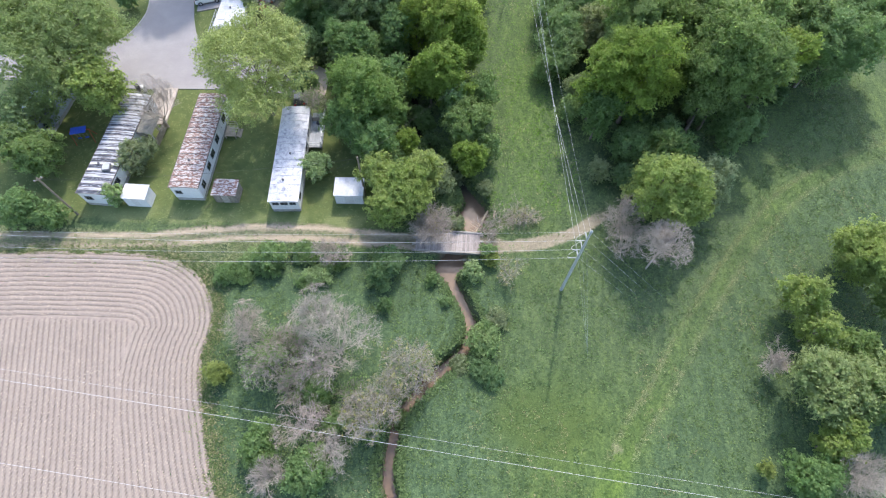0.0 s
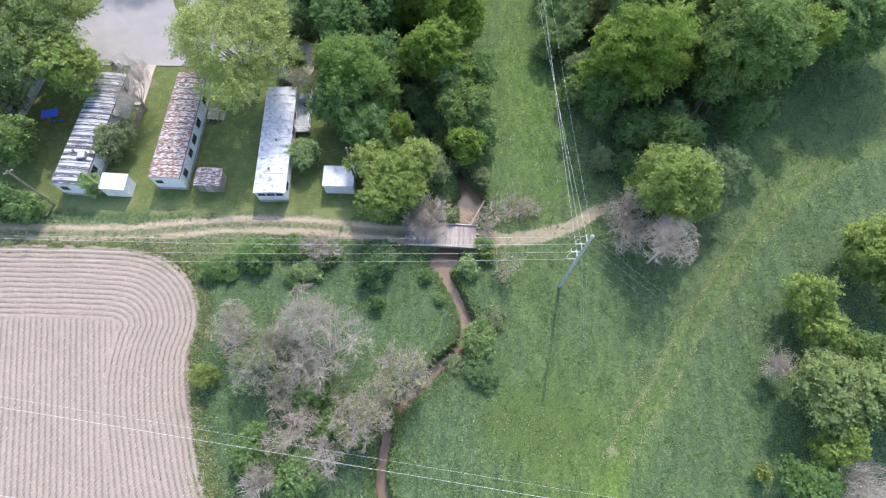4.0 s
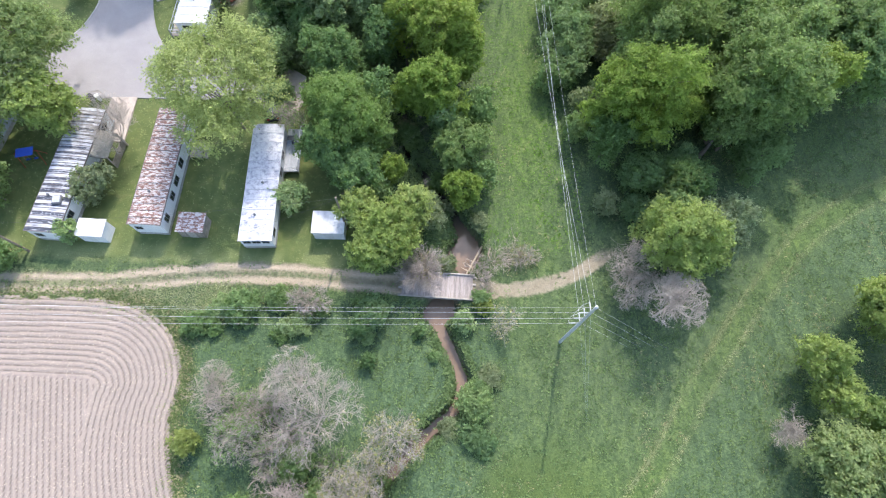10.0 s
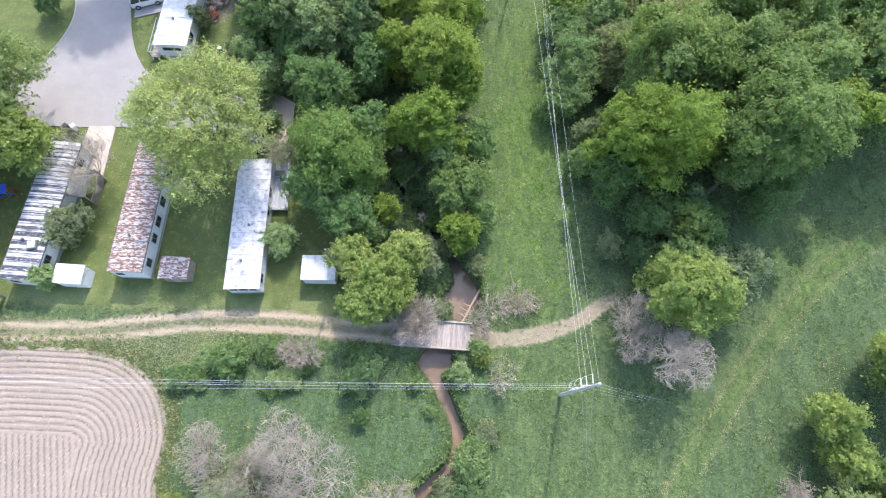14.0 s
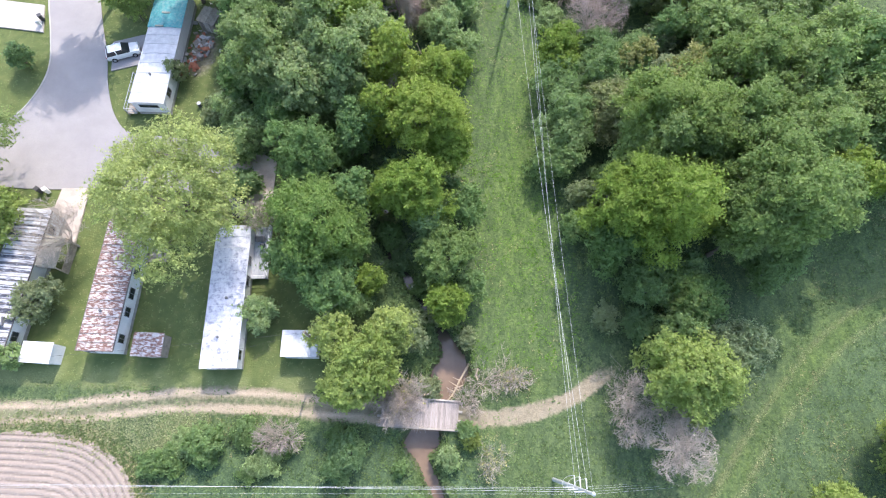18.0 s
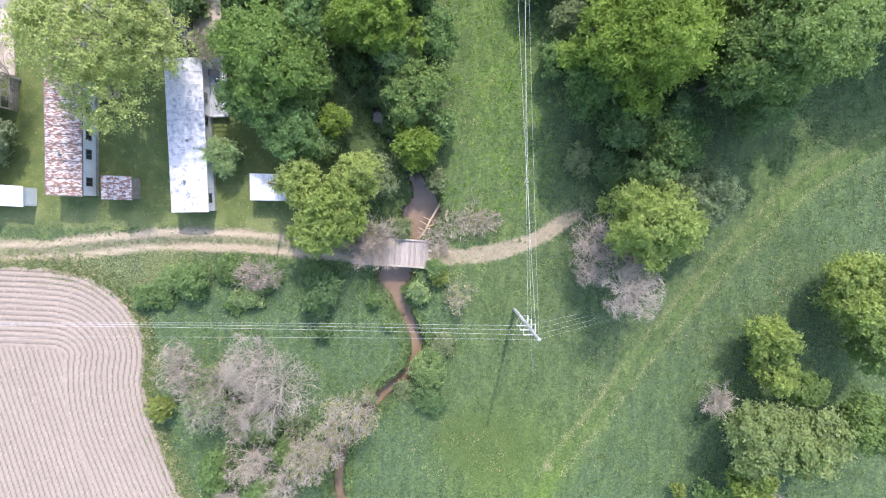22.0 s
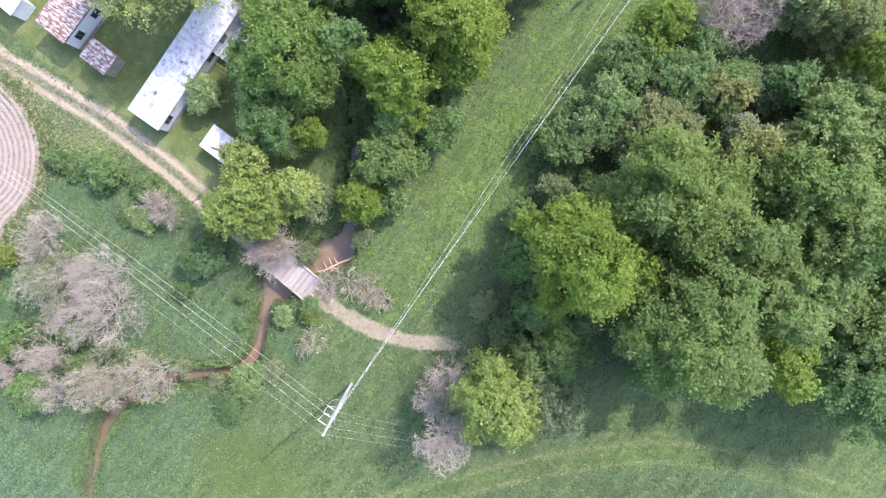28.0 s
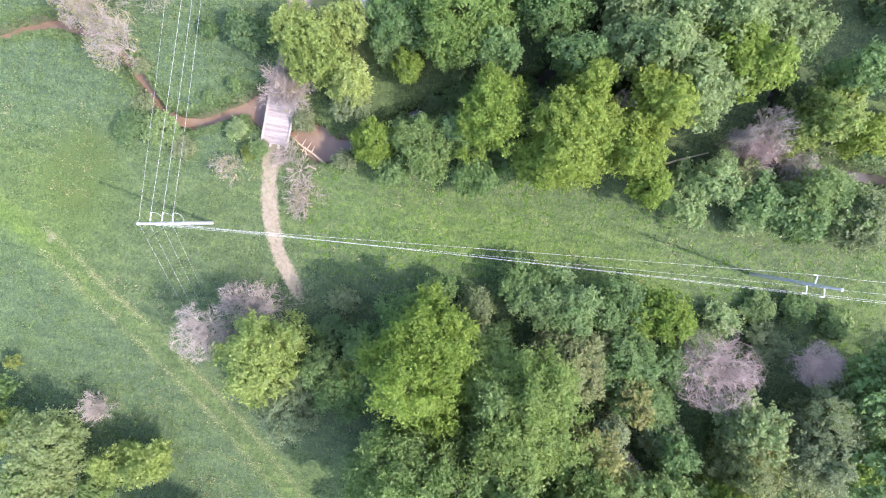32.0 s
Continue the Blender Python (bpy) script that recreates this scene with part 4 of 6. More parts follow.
# canopy round the far mobile home; one tall tree shades the street
leafy("light_yellow", -30.9, 84.2, 15.5, 4.6, 0.42, 0.26, 0.5, "tree", "tall thin-crowned tree beside a mobile home", "tree", 1.0)
leafy("light_yellow", -42.8, 83.2, 16.5, 5.6, 0.42, 0.28, 0.5, "tree", "tall light green tree shading the street", "tree", 1.1)
for kind, wx, wy, h, r in (("light_yellow", -38.2, 80.6, 7.0, 2.6), ("mid", -37.6, 84.8, 10.0, 3.4), ("mid", -36.6, 88.4, 10.0, 3.2), ("greygreen", -27.6, 86.0, 12.0, 4.2), ("greygreen", -22.0, 82.0, 13.0, 4.0), ("dark", -21.4, 74.0, 8.0, 3.0),
                          ("dark", -21.8, 68.8, 7.0, 2.8), ("bush_green", -23.6, 71.0, 3.6, 2.0), ("dark", -22.0, 78.0, 11.0, 3.6), ("mid", -21.0, 87.0, 13.0, 4.2), ("bush_light", -22.6, 65.4, 3.6, 2.0)):
    plant(kind, wx, wy, h, r)
# brush at the bridge and the pool, and green growth among the bare scrub
for kind, wx, wy, h, r in (("bud", -1.0, 34.0, 3.6, 2.2), ("bare_brown", -1.6, 33.2, 3.8, 1.9), ("bare_brown", 5.6, 34.2, 1.8, 1.5), ("bare_brown", 7.4, 35.6, 1.6, 2.0), ("bud", 10.4, 36.2, 2.0, 1.6), ("bush_green", 6.0, 31.0, 1.8, 1.0),
                          ("bush_mixed", -15.2, 18.6, 3.4, 2.0), ("bush_mixed", -18.6, 16.6, 3.0, 1.8), ("bush_mixed", -14.4, 13.6, 3.4, 2.0), ("bush_mixed", -8.0, 13.4, 3.0, 2.0), ("bush_mixed", -12.6, 16.0, 3.2, 2.0), ("bush_green", -9.6, 10.4, 2.0, 1.6)):
    plant(kind, wx, wy, h, r)

# ---- materials of built things ----
def piece_coords(nt):
    """Object coordinates shifted by each object's own random number."""
    tc, oi, va = nt.nodes.new("ShaderNodeTexCoord"), nt.nodes.new("ShaderNodeObjectInfo"), nt.nodes.new("ShaderNodeVectorMath")
    sc = nt.nodes.new("ShaderNodeMath")
    sc.operation, sc.inputs[1].default_value = "MULTIPLY", 53.0
    nt.links.new(oi.outputs["Random"], sc.inputs[0])
    nt.links.new(tc.outputs["Object"], va.inputs[0])
    nt.links.new(sc.outputs[0], va.inputs[1])
    return va.outputs[0], oi.outputs["Random"]


def piece_mat(name, stops, scale, rough, fine, spread=0.25, metal=0.0, stretch=None):
    """Surface of a repeated piece: stains (on one roof, dappled shade) at two scales, shifted and toned piece by piece.
    """
    m, nt, b = mat(name, rough, metal)
    pc, rnd = piece_coords(nt)
    if stretch:
        mp = nt.nodes.new("ShaderNodeMapping")
        mp.inputs["Scale"].default_value = stretch
        nt.links.new(pc, mp.inputs["Vector"])
        pc = mp.outputs[0]
    f = noise_tex(nt, scale, 5, 0.65, pc)
    col = ramp(nt, f, stops)
    g = noise_tex(nt, fine, 3, 0.6, pc)
    col = mix(nt, 0.18, col, ramp(nt, g, [(0.35, (0.05, 0.05, 0.05)), (0.65, (0.9, 0.9, 0.9))]), "OVERLAY")
    tone = ramp(nt, rnd, [(0.0, (1 - spread,) * 3), (1.0, (1.0, 1.0, 1.0))])
    col = mix(nt, 1.0, col, tone, "MULTIPLY")
    nt.links.new(col, b.inputs["Base Color"])
    bump(nt, b, g, 0.15, 0.01)
    return m


ROOF_WHITE = piece_mat("white_metal_roof", [(0.25, (0.44, 0.45, 0.485)), (0.5, (0.56, 0.57, 0.60)), (0.75, (0.68, 0.685, 0.70))], 1.6, 0.5, 25, 0.08)
# blue-grey patches paint the tree's dappled shade into the white roof colour
ROOF_DAPPLED = piece_mat("shade_dappled_roof", [(0.33, (0.24, 0.25, 0.31)), (0.42, (0.40, 0.41, 0.47)), (0.52, (0.53, 0.54, 0.59)), (0.75, (0.66, 0.665, 0.69))], 2.1, 0.55, 22, 0.06)
ROOF_RUST = piece_mat("rusted_metal_roof", [(0.40, (0.60, 0.58, 0.575)), (0.47, (0.50, 0.44, 0.42)), (0.53, (0.27, 0.15, 0.12)), (0.72, (0.16, 0.085, 0.07))], 2.6, 0.7, 30, 0.25, 0.0, (0.8, 2.2, 1))
ROOF_SILVER = piece_mat("silver_coated_roof", [(0.30, (0.12, 0.12, 0.14)), (0.42, (0.38, 0.39, 0.42)), (0.56, (0.62, 0.63, 0.67))], 1.6, 0.5, 30, 0.25, 0.0, (0.4, 2.0, 1))
ROOF_TAR = piece_mat("black_tar_band", [(0.3, (0.04, 0.045, 0.06)), (0.54, (0.09, 0.10, 0.13)), (0.62, (0.42, 0.43, 0.47))], 2.2, 0.5, 30, 0.25, 0.0, (0.9, 2.4, 1))
ROOF_BLUE = piece_mat("pale_blue_roof", [(0.3, (0.34, 0.38, 0.45)), (0.7, (0.62, 0.66, 0.72))], 1.5, 0.55, 30, 0.2)
SHINGLE = piece_mat("brown_shingle", [(0.3, (0.20, 0.19, 0.155)), (0.7, (0.34, 0.32, 0.27))], 3.0, 0.9, 30, 0.35)
TARP = surface("teal_tarp", (0.03, 0.22, 0.25), (0.10, 0.36, 0.39), 2.2, 0.6, fine=3.0, c3=(0.34, 0.46, 0.48))
TRAY = surface("tar_seam", (0.10, 0.09, 0.09), (0.20, 0.18, 0.17), 3, 0.8)
SIDING = surface("white_siding", (0.66, 0.67, 0.69), (0.78, 0.78, 0.79), 1.5, 0.55, fine=20)
SIDING_BLUE = surface("blue_grey_siding", (0.30, 0.34, 0.40), (0.42, 0.46, 0.52), 1.5, 0.6)
SKIRT = surface("skirting_panel", (0.28, 0.27, 0.26), (0.45, 0.44, 0.42), 2, 0.8)
TRIM = surface("window_trim", (0.12, 0.12, 0.13), (0.22, 0.22, 0.23), 5, 0.6)
GLASS, nt, b = mat("dark_window_glass", 0.08)
b.inputs["Base Color"].default_value = (0.03, 0.035, 0.04, 1)
b.inputs["Specular IOR Level"].default_value = 0.6
DOOR_WHITE = surface("door_paint", (0.60, 0.60, 0.61), (0.70, 0.70, 0.70), 3, 0.5)
PLANK = piece_mat("weathered_plank", [(0.3, (0.31, 0.27, 0.25)), (0.55, (0.44, 0.39, 0.365)), (0.8, (0.54, 0.48, 0.45))], 1.6, 0.9, 45, 0.35, 0.0, (6, 0.6, 1))
TIMBER = piece_mat("grey_timber", [(0.3, (0.30, 0.27, 0.24)), (0.7, (0.50, 0.46, 0.41))], 2.0, 0.9, 40, 0.3)
DECK_WHITE = piece_mat("painted_deck", [(0.3, (0.33, 0.36, 0.40)), (0.7, (0.50, 0.52, 0.56))], 2.0, 0.7, 40, 0.2)
SHED_WOOD = piece_mat("shed_board", [(0.3, (0.22, 0.19, 0.15)), (0.7, (0.36, 0.32, 0.27))], 2.0, 0.9, 40, 0.3)
STEEL = surface("galvanised_steel", (0.42, 0.44, 0.46), (0.55, 0.57, 0.59), 3, 0.55, 0.3, bumps=0.05)
WIRE = surface("aluminium_wire", (0.52, 0.53, 0.54), (0.62, 0.63, 0.64), 3, 0.75, 0.0, bumps=0)
CABLE = surface("dark_cable", (0.05, 0.05, 0.05), (0.10, 0.10, 0.10), 3, 0.6, bumps=0)
INSUL = surface("grey_insulator", (0.46, 0.47, 0.49), (0.58, 0.59, 0.61), 6, 0.3, bumps=0)
POLE_WOOD = surface("pole_wood", (0.16, 0.13, 0.10), (0.28, 0.24, 0.19), 3, 0.9)
CAR_WHITE, nt, b = mat("white_car_paint", 0.25)
nt.links.new(ramp(nt, noise_tex(nt, 2.0), [(0.3, (0.72, 0.73, 0.74)), (0.7, (0.80, 0.80, 0.81))]), b.inputs["Base Color"])
b.inputs["Coat Weight"].default_value = 0.5
CAR_DARK, nt, b = mat("dark_car_paint", 0.25)
nt.links.new(ramp(nt, noise_tex(nt, 2.0), [(0.3, (0.03, 0.035, 0.05)), (0.7, (0.05, 0.055, 0.075))]), b.inputs["Base Color"])
b.inputs["Coat Weight"].default_value = 0.5
TYRE = surface("tyre_rubber", (0.02, 0.02, 0.02), (0.04, 0.04, 0.04), 8, 0.8)
RIM = surface("wheel_rim", (0.45, 0.46, 0.48), (0.60, 0.61, 0.62), 8, 0.35, 0.7, bumps=0)
LAMP_RED = surface("tail_lamp", (0.35, 0.02, 0.02), (0.45, 0.03, 0.03), 8, 0.2, bumps=0)
LAMP_CLEAR = surface("head_lamp", (0.65, 0.67, 0.70), (0.75, 0.77, 0.80), 8, 0.15, bumps=0)
BIN_DARK = surface("dark_bin_plastic", (0.05, 0.05, 0.055), (0.09, 0.09, 0.095), 5, 0.5)
BIN_LIGHT = surface("pale_bin_plastic", (0.62, 0.62, 0.60), (0.74, 0.74, 0.72), 5, 0.5)
BLUE_PLASTIC = surface("blue_plastic", (0.03, 0.08, 0.45), (0.05, 0.13, 0.60), 4, 0.4)
RED_PLASTIC = surface("red_plastic", (0.40, 0.05, 0.03), (0.52, 0.09, 0.06), 4, 0.5)
BRICK_RED = piece_mat("red_rubble", [(0.3, (0.36, 0.12, 0.07)), (0.7, (0.52, 0.22, 0.14))], 3, 0.9, 30, 0.3)
RUBBLE = piece_mat("pale_rubble", [(0.3, (0.34, 0.32, 0.30)), (0.7, (0.60, 0.57, 0.54))], 3, 0.9, 30, 0.4)
ASPHALT = surface("worn_asphalt", (0.272, 0.257, 0.262), (0.332, 0.315, 0.318), 0.35, 0.9, fine=18, c3=(0.20, 0.193, 0.20))
GRAVEL = surface("gravel_drive", (0.40, 0.34, 0.30), (0.54, 0.47, 0.42), 0.8, 0.95, fine=12)
KERB = surface("worn_kerb", (0.36, 0.35, 0.33), (0.46, 0.45, 0.43), 0.8, 0.9, fine=15)
CONCRETE = surface("pale_concrete", (0.41, 0.375, 0.35), (0.49, 0.455, 0.43), 0.6, 0.85, fine=15)


# ---- street and drives ----
def slab(name, pts, z, thick, material, label, category, rounds=0):
    p = np.array(pts, float)
    bm = bmesh.new()
    vs = [bm.verts.new((x, y, z)) for x, y in p]
    f = bm.faces.new(vs)
    if f.normal.z < 0:
        f.normal_flip()
    bmesh.ops.recalc_face_normals(bm, faces=[f])
    r = bmesh.ops.extrude_face_region(bm, geom=[f])
    for v in [g for g in r["geom"] if isinstance(g, bmesh.types.BMVert)]:
        v.co.z -= thick
    bmesh.ops.recalc_face_normals(bm, faces=bm.faces[:])
    bmesh.ops.triangulate(bm, faces=[f for f in bm.faces if len(f.verts) > 4])
    me = bpy.data.meshes.new(name)
    bm.to_mesh(me)
    bm.free()
    me.materials.append(material)
    return tagged(new(name, me), label, category, kind="structure")


west_kerb = smooth_line(np.array([(-53.6, 108), (-52.9, 92), (-51.6, 84), (-49.7, 78), (-48.4, 73), (-48.7, 69.2), (-50.2, 65.6), (-53.2, 63.0), (-60, 61.6), (-75, 60.6), (-120, 58)], float), 5)
east_kerb = smooth_line(np.array([(-120, 51), (-75, 55.0), (-60, 56.6), (-47, 55.6), (-38, 55.9), (-30, 56.1), (-23.2, 55.9), (-22.8, 57), (-23.8, 61.8), (-30, 63.2), (-35.8, 63.6), (-38.4, 66), (-40.2, 70), (-41.6, 75), (-43.6, 80.5), (-45.4, 86.5), (-46.6, 93), (-47.4, 108)], float), 5)
road = slab("road", np.vstack([west_kerb, east_kerb]), 0.09, 0.3, ASPHALT, "pale worn asphalt street junction", "road")
for name, line in (("kerb_west", west_kerb),):
    bm = bmesh.new()
    tg = np.gradient(line, axis=0)
    tg /= np.linalg.norm(tg, axis=1)[:, None]
    nn = np.stack([-tg[:, 1], tg[:, 0]], -1)
    rows = [[bm.verts.new((*(p + q * o), z)) for p, q in zip(line, nn)] for o, z in ((-0.10, 0.0), (-0.10, 0.12), (0.06, 0.13), (0.06, 0.0))]
    for a, c in zip(rows, rows[1:]):
        for i in range(len(line) - 1):
            bm.faces.new((a[i], a[i + 1], c[i + 1], c[i]))
    me = bpy.data.meshes.new(name)
    bm.to_mesh(me)
    bm.free()
    me.materials.append(KERB)
    tagged(new(name, me), "pale concrete kerb along the street", "kerb", kind="structure")
slab("pavement_1", [(-62, 83.2), (-51.7, 82.3), (-50.6, 77.9), (-62, 78.9)], 0.19, 0.3, CONCRETE, "bright concrete drive across the street", "driveway")
slab("pavement_2", [(-42.0, 55.8), (-38.8, 56.0), (-38.7, 49.2), (-41.0, 49.2), (-41.9, 51.8), (-44.4, 52.0), (-44.2, 53.0), (-42.2, 53.4)], 0.13, 0.3, GRAVEL, "gravel parking drive beside a mobile home", "driveway")
slab("pavement_3", [(-22.9, 61.8), (-20.0, 61.9), (-17.6, 60.5), (-17.4, 56.2), (-18.2, 54.2), (-21.4, 54.2), (-23.3, 56)], 0.14, 0.3, GRAVEL, "pinkish gravel parking patch at the street's end", "driveway")
slab("pavement_4", [(-41.2, 76.9), (-36.6, 78.6), (-36.2, 73.9), (-40.4, 72.4)], 0.15, 0.3, ASPHALT, "short asphalt drive under a parked car", "driveway")


# ---- mobile homes ----
def arch(w, y0, y1, zt, rise, over=0.12, thick=0.05, n=6):
    """A shallow arched roof piece over the width w."""
    bm = bmesh.new()
    top, low = [], []
    for yy in (y0, y1):
        for store, dz in ((top, 0.0), (low, -thick)):
            store.append([bm.verts.new((-over + (w + 2 * over) * k / n, yy, zt + rise * (1 - (2 * k / n - 1) ** 2) + dz)) for k in range(n + 1)])
    for k in range(n):
        bm.faces.new((top[0][k], top[0][k + 1], top[1][k + 1], top[1][k]))
        bm.faces.new((low[0][k + 1], low[0][k], low[1][k], low[1][k + 1]))
        for s in (0, 1):
            bm.faces.new((top[s][k], low[s][k], low[s][k + 1], top[s][k + 1]))
    for k in (0, n):
        bm.faces.new((top[0][k], top[1][k], low[1][k], low[0][k]))
    bmesh.ops.recalc_face_normals(bm, faces=bm.faces[:])
    return bm


def window(parent, wall, at, z0, w, h, W_, L_, bars=1, name="window"):
    """A framed window on a wall: at is the place of its middle along the wall."""
    ob = new(name)
    ob.parent = parent
    if wall == "south":
        ob.matrix_local = pose(at, 0, z0)
    elif wall == "north":
        ob.matrix_local = pose(at, L_, z0, 0, 0, 180)
    elif wall == "east":
        ob.matrix_local = pose(W_, at, z0, 0, 0, 90)
    else:
        ob.matrix_local = pose(0, at, z0, 0, 0, -90)
    part("pane", box(-w / 2, -0.03, 0, w / 2, -0.012, h), GLASS, ob)
    bm = bmesh.new()
    for x0, z_0, x1, z1 in ((-w / 2 - 0.06, -0.06, w / 2 + 0.06, 0.0), (-w / 2 - 0.06, h, w / 2 + 0.06, h + 0.06), (-w / 2 - 0.06, 0, -w / 2, h), (w / 2, 0, w / 2 + 0.06, h)):
        box(x0, -0.06, z_0, x1, -0.005, z1, bm=bm)
    for i in range(bars):
        xx = -w / 2 + w * (i + 1) / (bars + 1)
        box(xx - 0.02, -0.05, 0, xx + 0.02, -0.01, h, bm=bm)
    part("frame", bm, TRIM, ob)
    return ob


def mobile_home(x, y, rz, W_, L_, H_, roof_mat, wall_mat, panel, label, windows=(), seam_mat=TRAY, rise=0.16, doors=(), band_mat=None):
    top = thing("mobile_home", x, y, 0.0, rz, label, "mobile home")
    part("skirting", box(0.03, 0.03, -0.1, W_ - 0.03, L_ - 0.03, 0.55), SKIRT, top)
    t = 0.1
    for nm, b_ in (("wall_south", (0, 0, W_, t)), ("wall_north", (0, L_ - t, W_, L_)), ("wall_east", (W_ - t, t, W_, L_ - t)), ("wall_west", (0, t, t, L_ - t))):
        part(nm, box(b_[0], b_[1], 0.55, b_[2], b_[3], H_), wall_mat, top)
    n = int(round(L_ / panel))
    step_ = (L_ + 0.2) / n
    bm = arch(W_, 0.01, step_ - 0.01, H_, rise)
    me = bpy.data.meshes.new("roof_panel")
    bm.to_mesh(me)
    bm.free()
    me.materials.append(roof_mat)
    bm = arch(W_, -0.035, 0.035, H_ + 0.035, rise, 0.13)
    ms = bpy.data.meshes.new("roof_seam")
    bm.to_mesh(ms)
    bm.free()
    ms.materials.append(seam_mat)
    for i in range(n):
        o = new("roof_panel", me)
        o.parent = top
        o.matrix_local = pose(0, -0.1 + i * step_, 0.0)
        o = new("roof_seam", ms)
        o.parent = top
        o.matrix_local = pose(0, -0.1 + i * step_, 0.0)
    if band_mat:
        rb = random.Random(5)
        yy = 0.15
        while yy < L_ - 0.3:
            wd = rb.uniform(0.15, 0.34) * (1.0 if yy > 6 else 1.5)
            part("tar_band", arch(W_, yy - wd / 2, yy + wd / 2, H_ + 0.012, rise, 0.125), band_mat, top)
            yy += rb.uniform(0.72, 1.05)
    part("roof_edge", box(W_ + 0.09, -0.1, H_ - 0.12, W_ + 0.14, L_ + 0.1, H_ + 0.03), seam_mat, top)
    part("roof_edge", box(-0.14, -0.1, H_ - 0.12, -0.09, L_ + 0.1, H_ + 0.03), seam_mat, top)
    bm = arch(W_ - 0.1, 0.05, L_ - 0.05, H_ - 0.05, rise)
    part("ceiling_board", bm, SKIRT, top)
    for wall, at, z0, w, h in windows:
        window(top, wall, at, z0, w, h, W_, L_)
    for wall, at in doors:
        d = new("door")
        d.parent = top
        d.matrix_local = pose(W_, at, 0.55, 0, 0, 90) if wall == "east" else pose(0, at, 0.55, 0, 0, -90)
        part("leaf", box(-0.42, -0.05, 0, 0.42, -0.01, 1.78, 0.01), DOOR_WHITE, d)
        part("handle", box(0.30, -0.10, 0.95, 0.36, -0.05, 1.08), TRIM, d)
    return top


def vent(x, y, z, material=TRIM, s=0.2):
    v = thing("roof_vent", x, y, z, 0, "small grey vent on a mobile home roof", "vent")
    part("pipe", tube([(0, 0, -0.1), (0, 0, 0.25)], s * 0.5, 8), material, v)
    part("cap", tube([(0, 0, 0.25), (0, 0, 0.34)], [s * 0.8, s * 0.5], 8), material, v)


white_home = mobile_home(-21.08, 35.82, 3.4, 3.5, 15.2, 2.42, ROOF_DAPPLED, SIDING, 1.25, "long white mobile home with a white metal roof",
                         [("south", 0.7, 1.62, 0.7, 0.42), ("south", 1.75, 1.62, 0.8, 0.42), ("south", 2.8, 1.62, 0.7, 0.42), ("east", 1.3, 1.3, 0.9, 0.7), ("east", 9.2, 1.3, 1.0, 0.7), ("east", 11.5, 1.3, 0.9, 0.7), ("west", 3, 1.3, 1.0, 0.7), ("west", 8, 1.3, 1.0, 0.7)],
                         seam_mat=ROOF_WHITE, doors=[("east", 13.2)])
red_home = mobile_home(-33.56, 37.02, 0.3, 3.5, 15.4, 2.85, ROOF_RUST, SIDING, 0.85, "long mobile home with a rust-streaked ribbed roof",
                       [("south", 0.8, 1.5, 0.7, 0.55), ("east", 1.4, 1.2, 0.8, 0.9), ("east", 4.2, 1.3, 0.9, 0.8), ("east", 6.2, 1.3, 1.1, 0.8), ("east", 8.6, 1.3, 1.0, 0.9), ("east", 12.2, 1.3, 1.0, 0.9), ("west", 4, 1.4, 1, 0.8)], doors=[("east", 10.4)])
silver_home = mobile_home(-44.6, 35.7, -2.2, 3.6, 16.3, 2.75, ROOF_SILVER, SIDING, 0.48, "mobile home with a streaked black and silver roof",
                          [("south", 1.0, 1.4, 0.8, 0.6), ("east", 2.6, 1.4, 0.9, 0.8), ("east", 5.2, 1.4, 0.9, 0.8), ("east", 14.4, 1.4, 0.9, 0.8)], band_mat=ROOF_TAR)
blue_home = mobile_home(-57.4, 44.4, -6, 3.7, 12.5, 3.0, ROOF_BLUE, SIDING_BLUE, 1.0, "pale blue-roofed mobile home among trees", [("east", 3, 1.4, 1, 0.8), ("east", 8, 1.4, 1, 0.8)])
far_home = mobile_home(-35.3, 66.35, 0.8, 3.9, 17.0, 2.55, ROOF_WHITE, SIDING, 1.4, "white mobile home with a teal tarp over part of its roof",
                       [("south", 1.9, 1.6, 2.2, 0.42), ("east", 2, 1.4, 1, 0.8), ("east", 6, 1.4, 1, 0.8), ("west", 5, 1.4, 1, 0.8)], seam_mat=ROOF_WHITE, doors=[("east", 3.8)])
tarp = thing("tarpaulin", -35.3, 66.35, 0.0, 0.8, "teal blue tarpaulin weighted onto a white roof", "tarpaulin")
bm = arch(3.9, 11.0, 16.6, 2.64, 0.17, 0.2, 0.015, 10)
for v in bm.verts:
    v.co.z += 0.02 * math.sin(v.co.x * 5 + v.co.y * 3)
part("sheet", bm, TARP, tarp)
for i, yy in enumerate((11.1, 13.2, 16.4)):
    part("weight", box(0.9 + 0.4 * i, yy - 0.1, 2.83, 1.9 + 0.4 * i, yy + 0.1, 2.91), TIMBER, tarp, "wooden plank weight")
for vx, vy, vz in ((-19.8, 38.9, 2.58), (-19.6, 43.0, 2.58), (-32.0, 41.0, 3.0), (-43.2, 40.0, 2.9), (-33.6, 70.2, 2.69)):
    vent(vx, vy, vz)
junk = thing("roof_unit", -42.0, 39.4, 2.88, 10, "dark cooling unit on the streaked roof", "cooling unit")
part("case", box(-0.5, -0.5, 0, 0.5, 0.5, 0.35, 0.04), TRIM, junk)
part("grille", box(-0.4, -0.4, 0.35, 0.4, 0.4, 0.38), STEEL, junk)


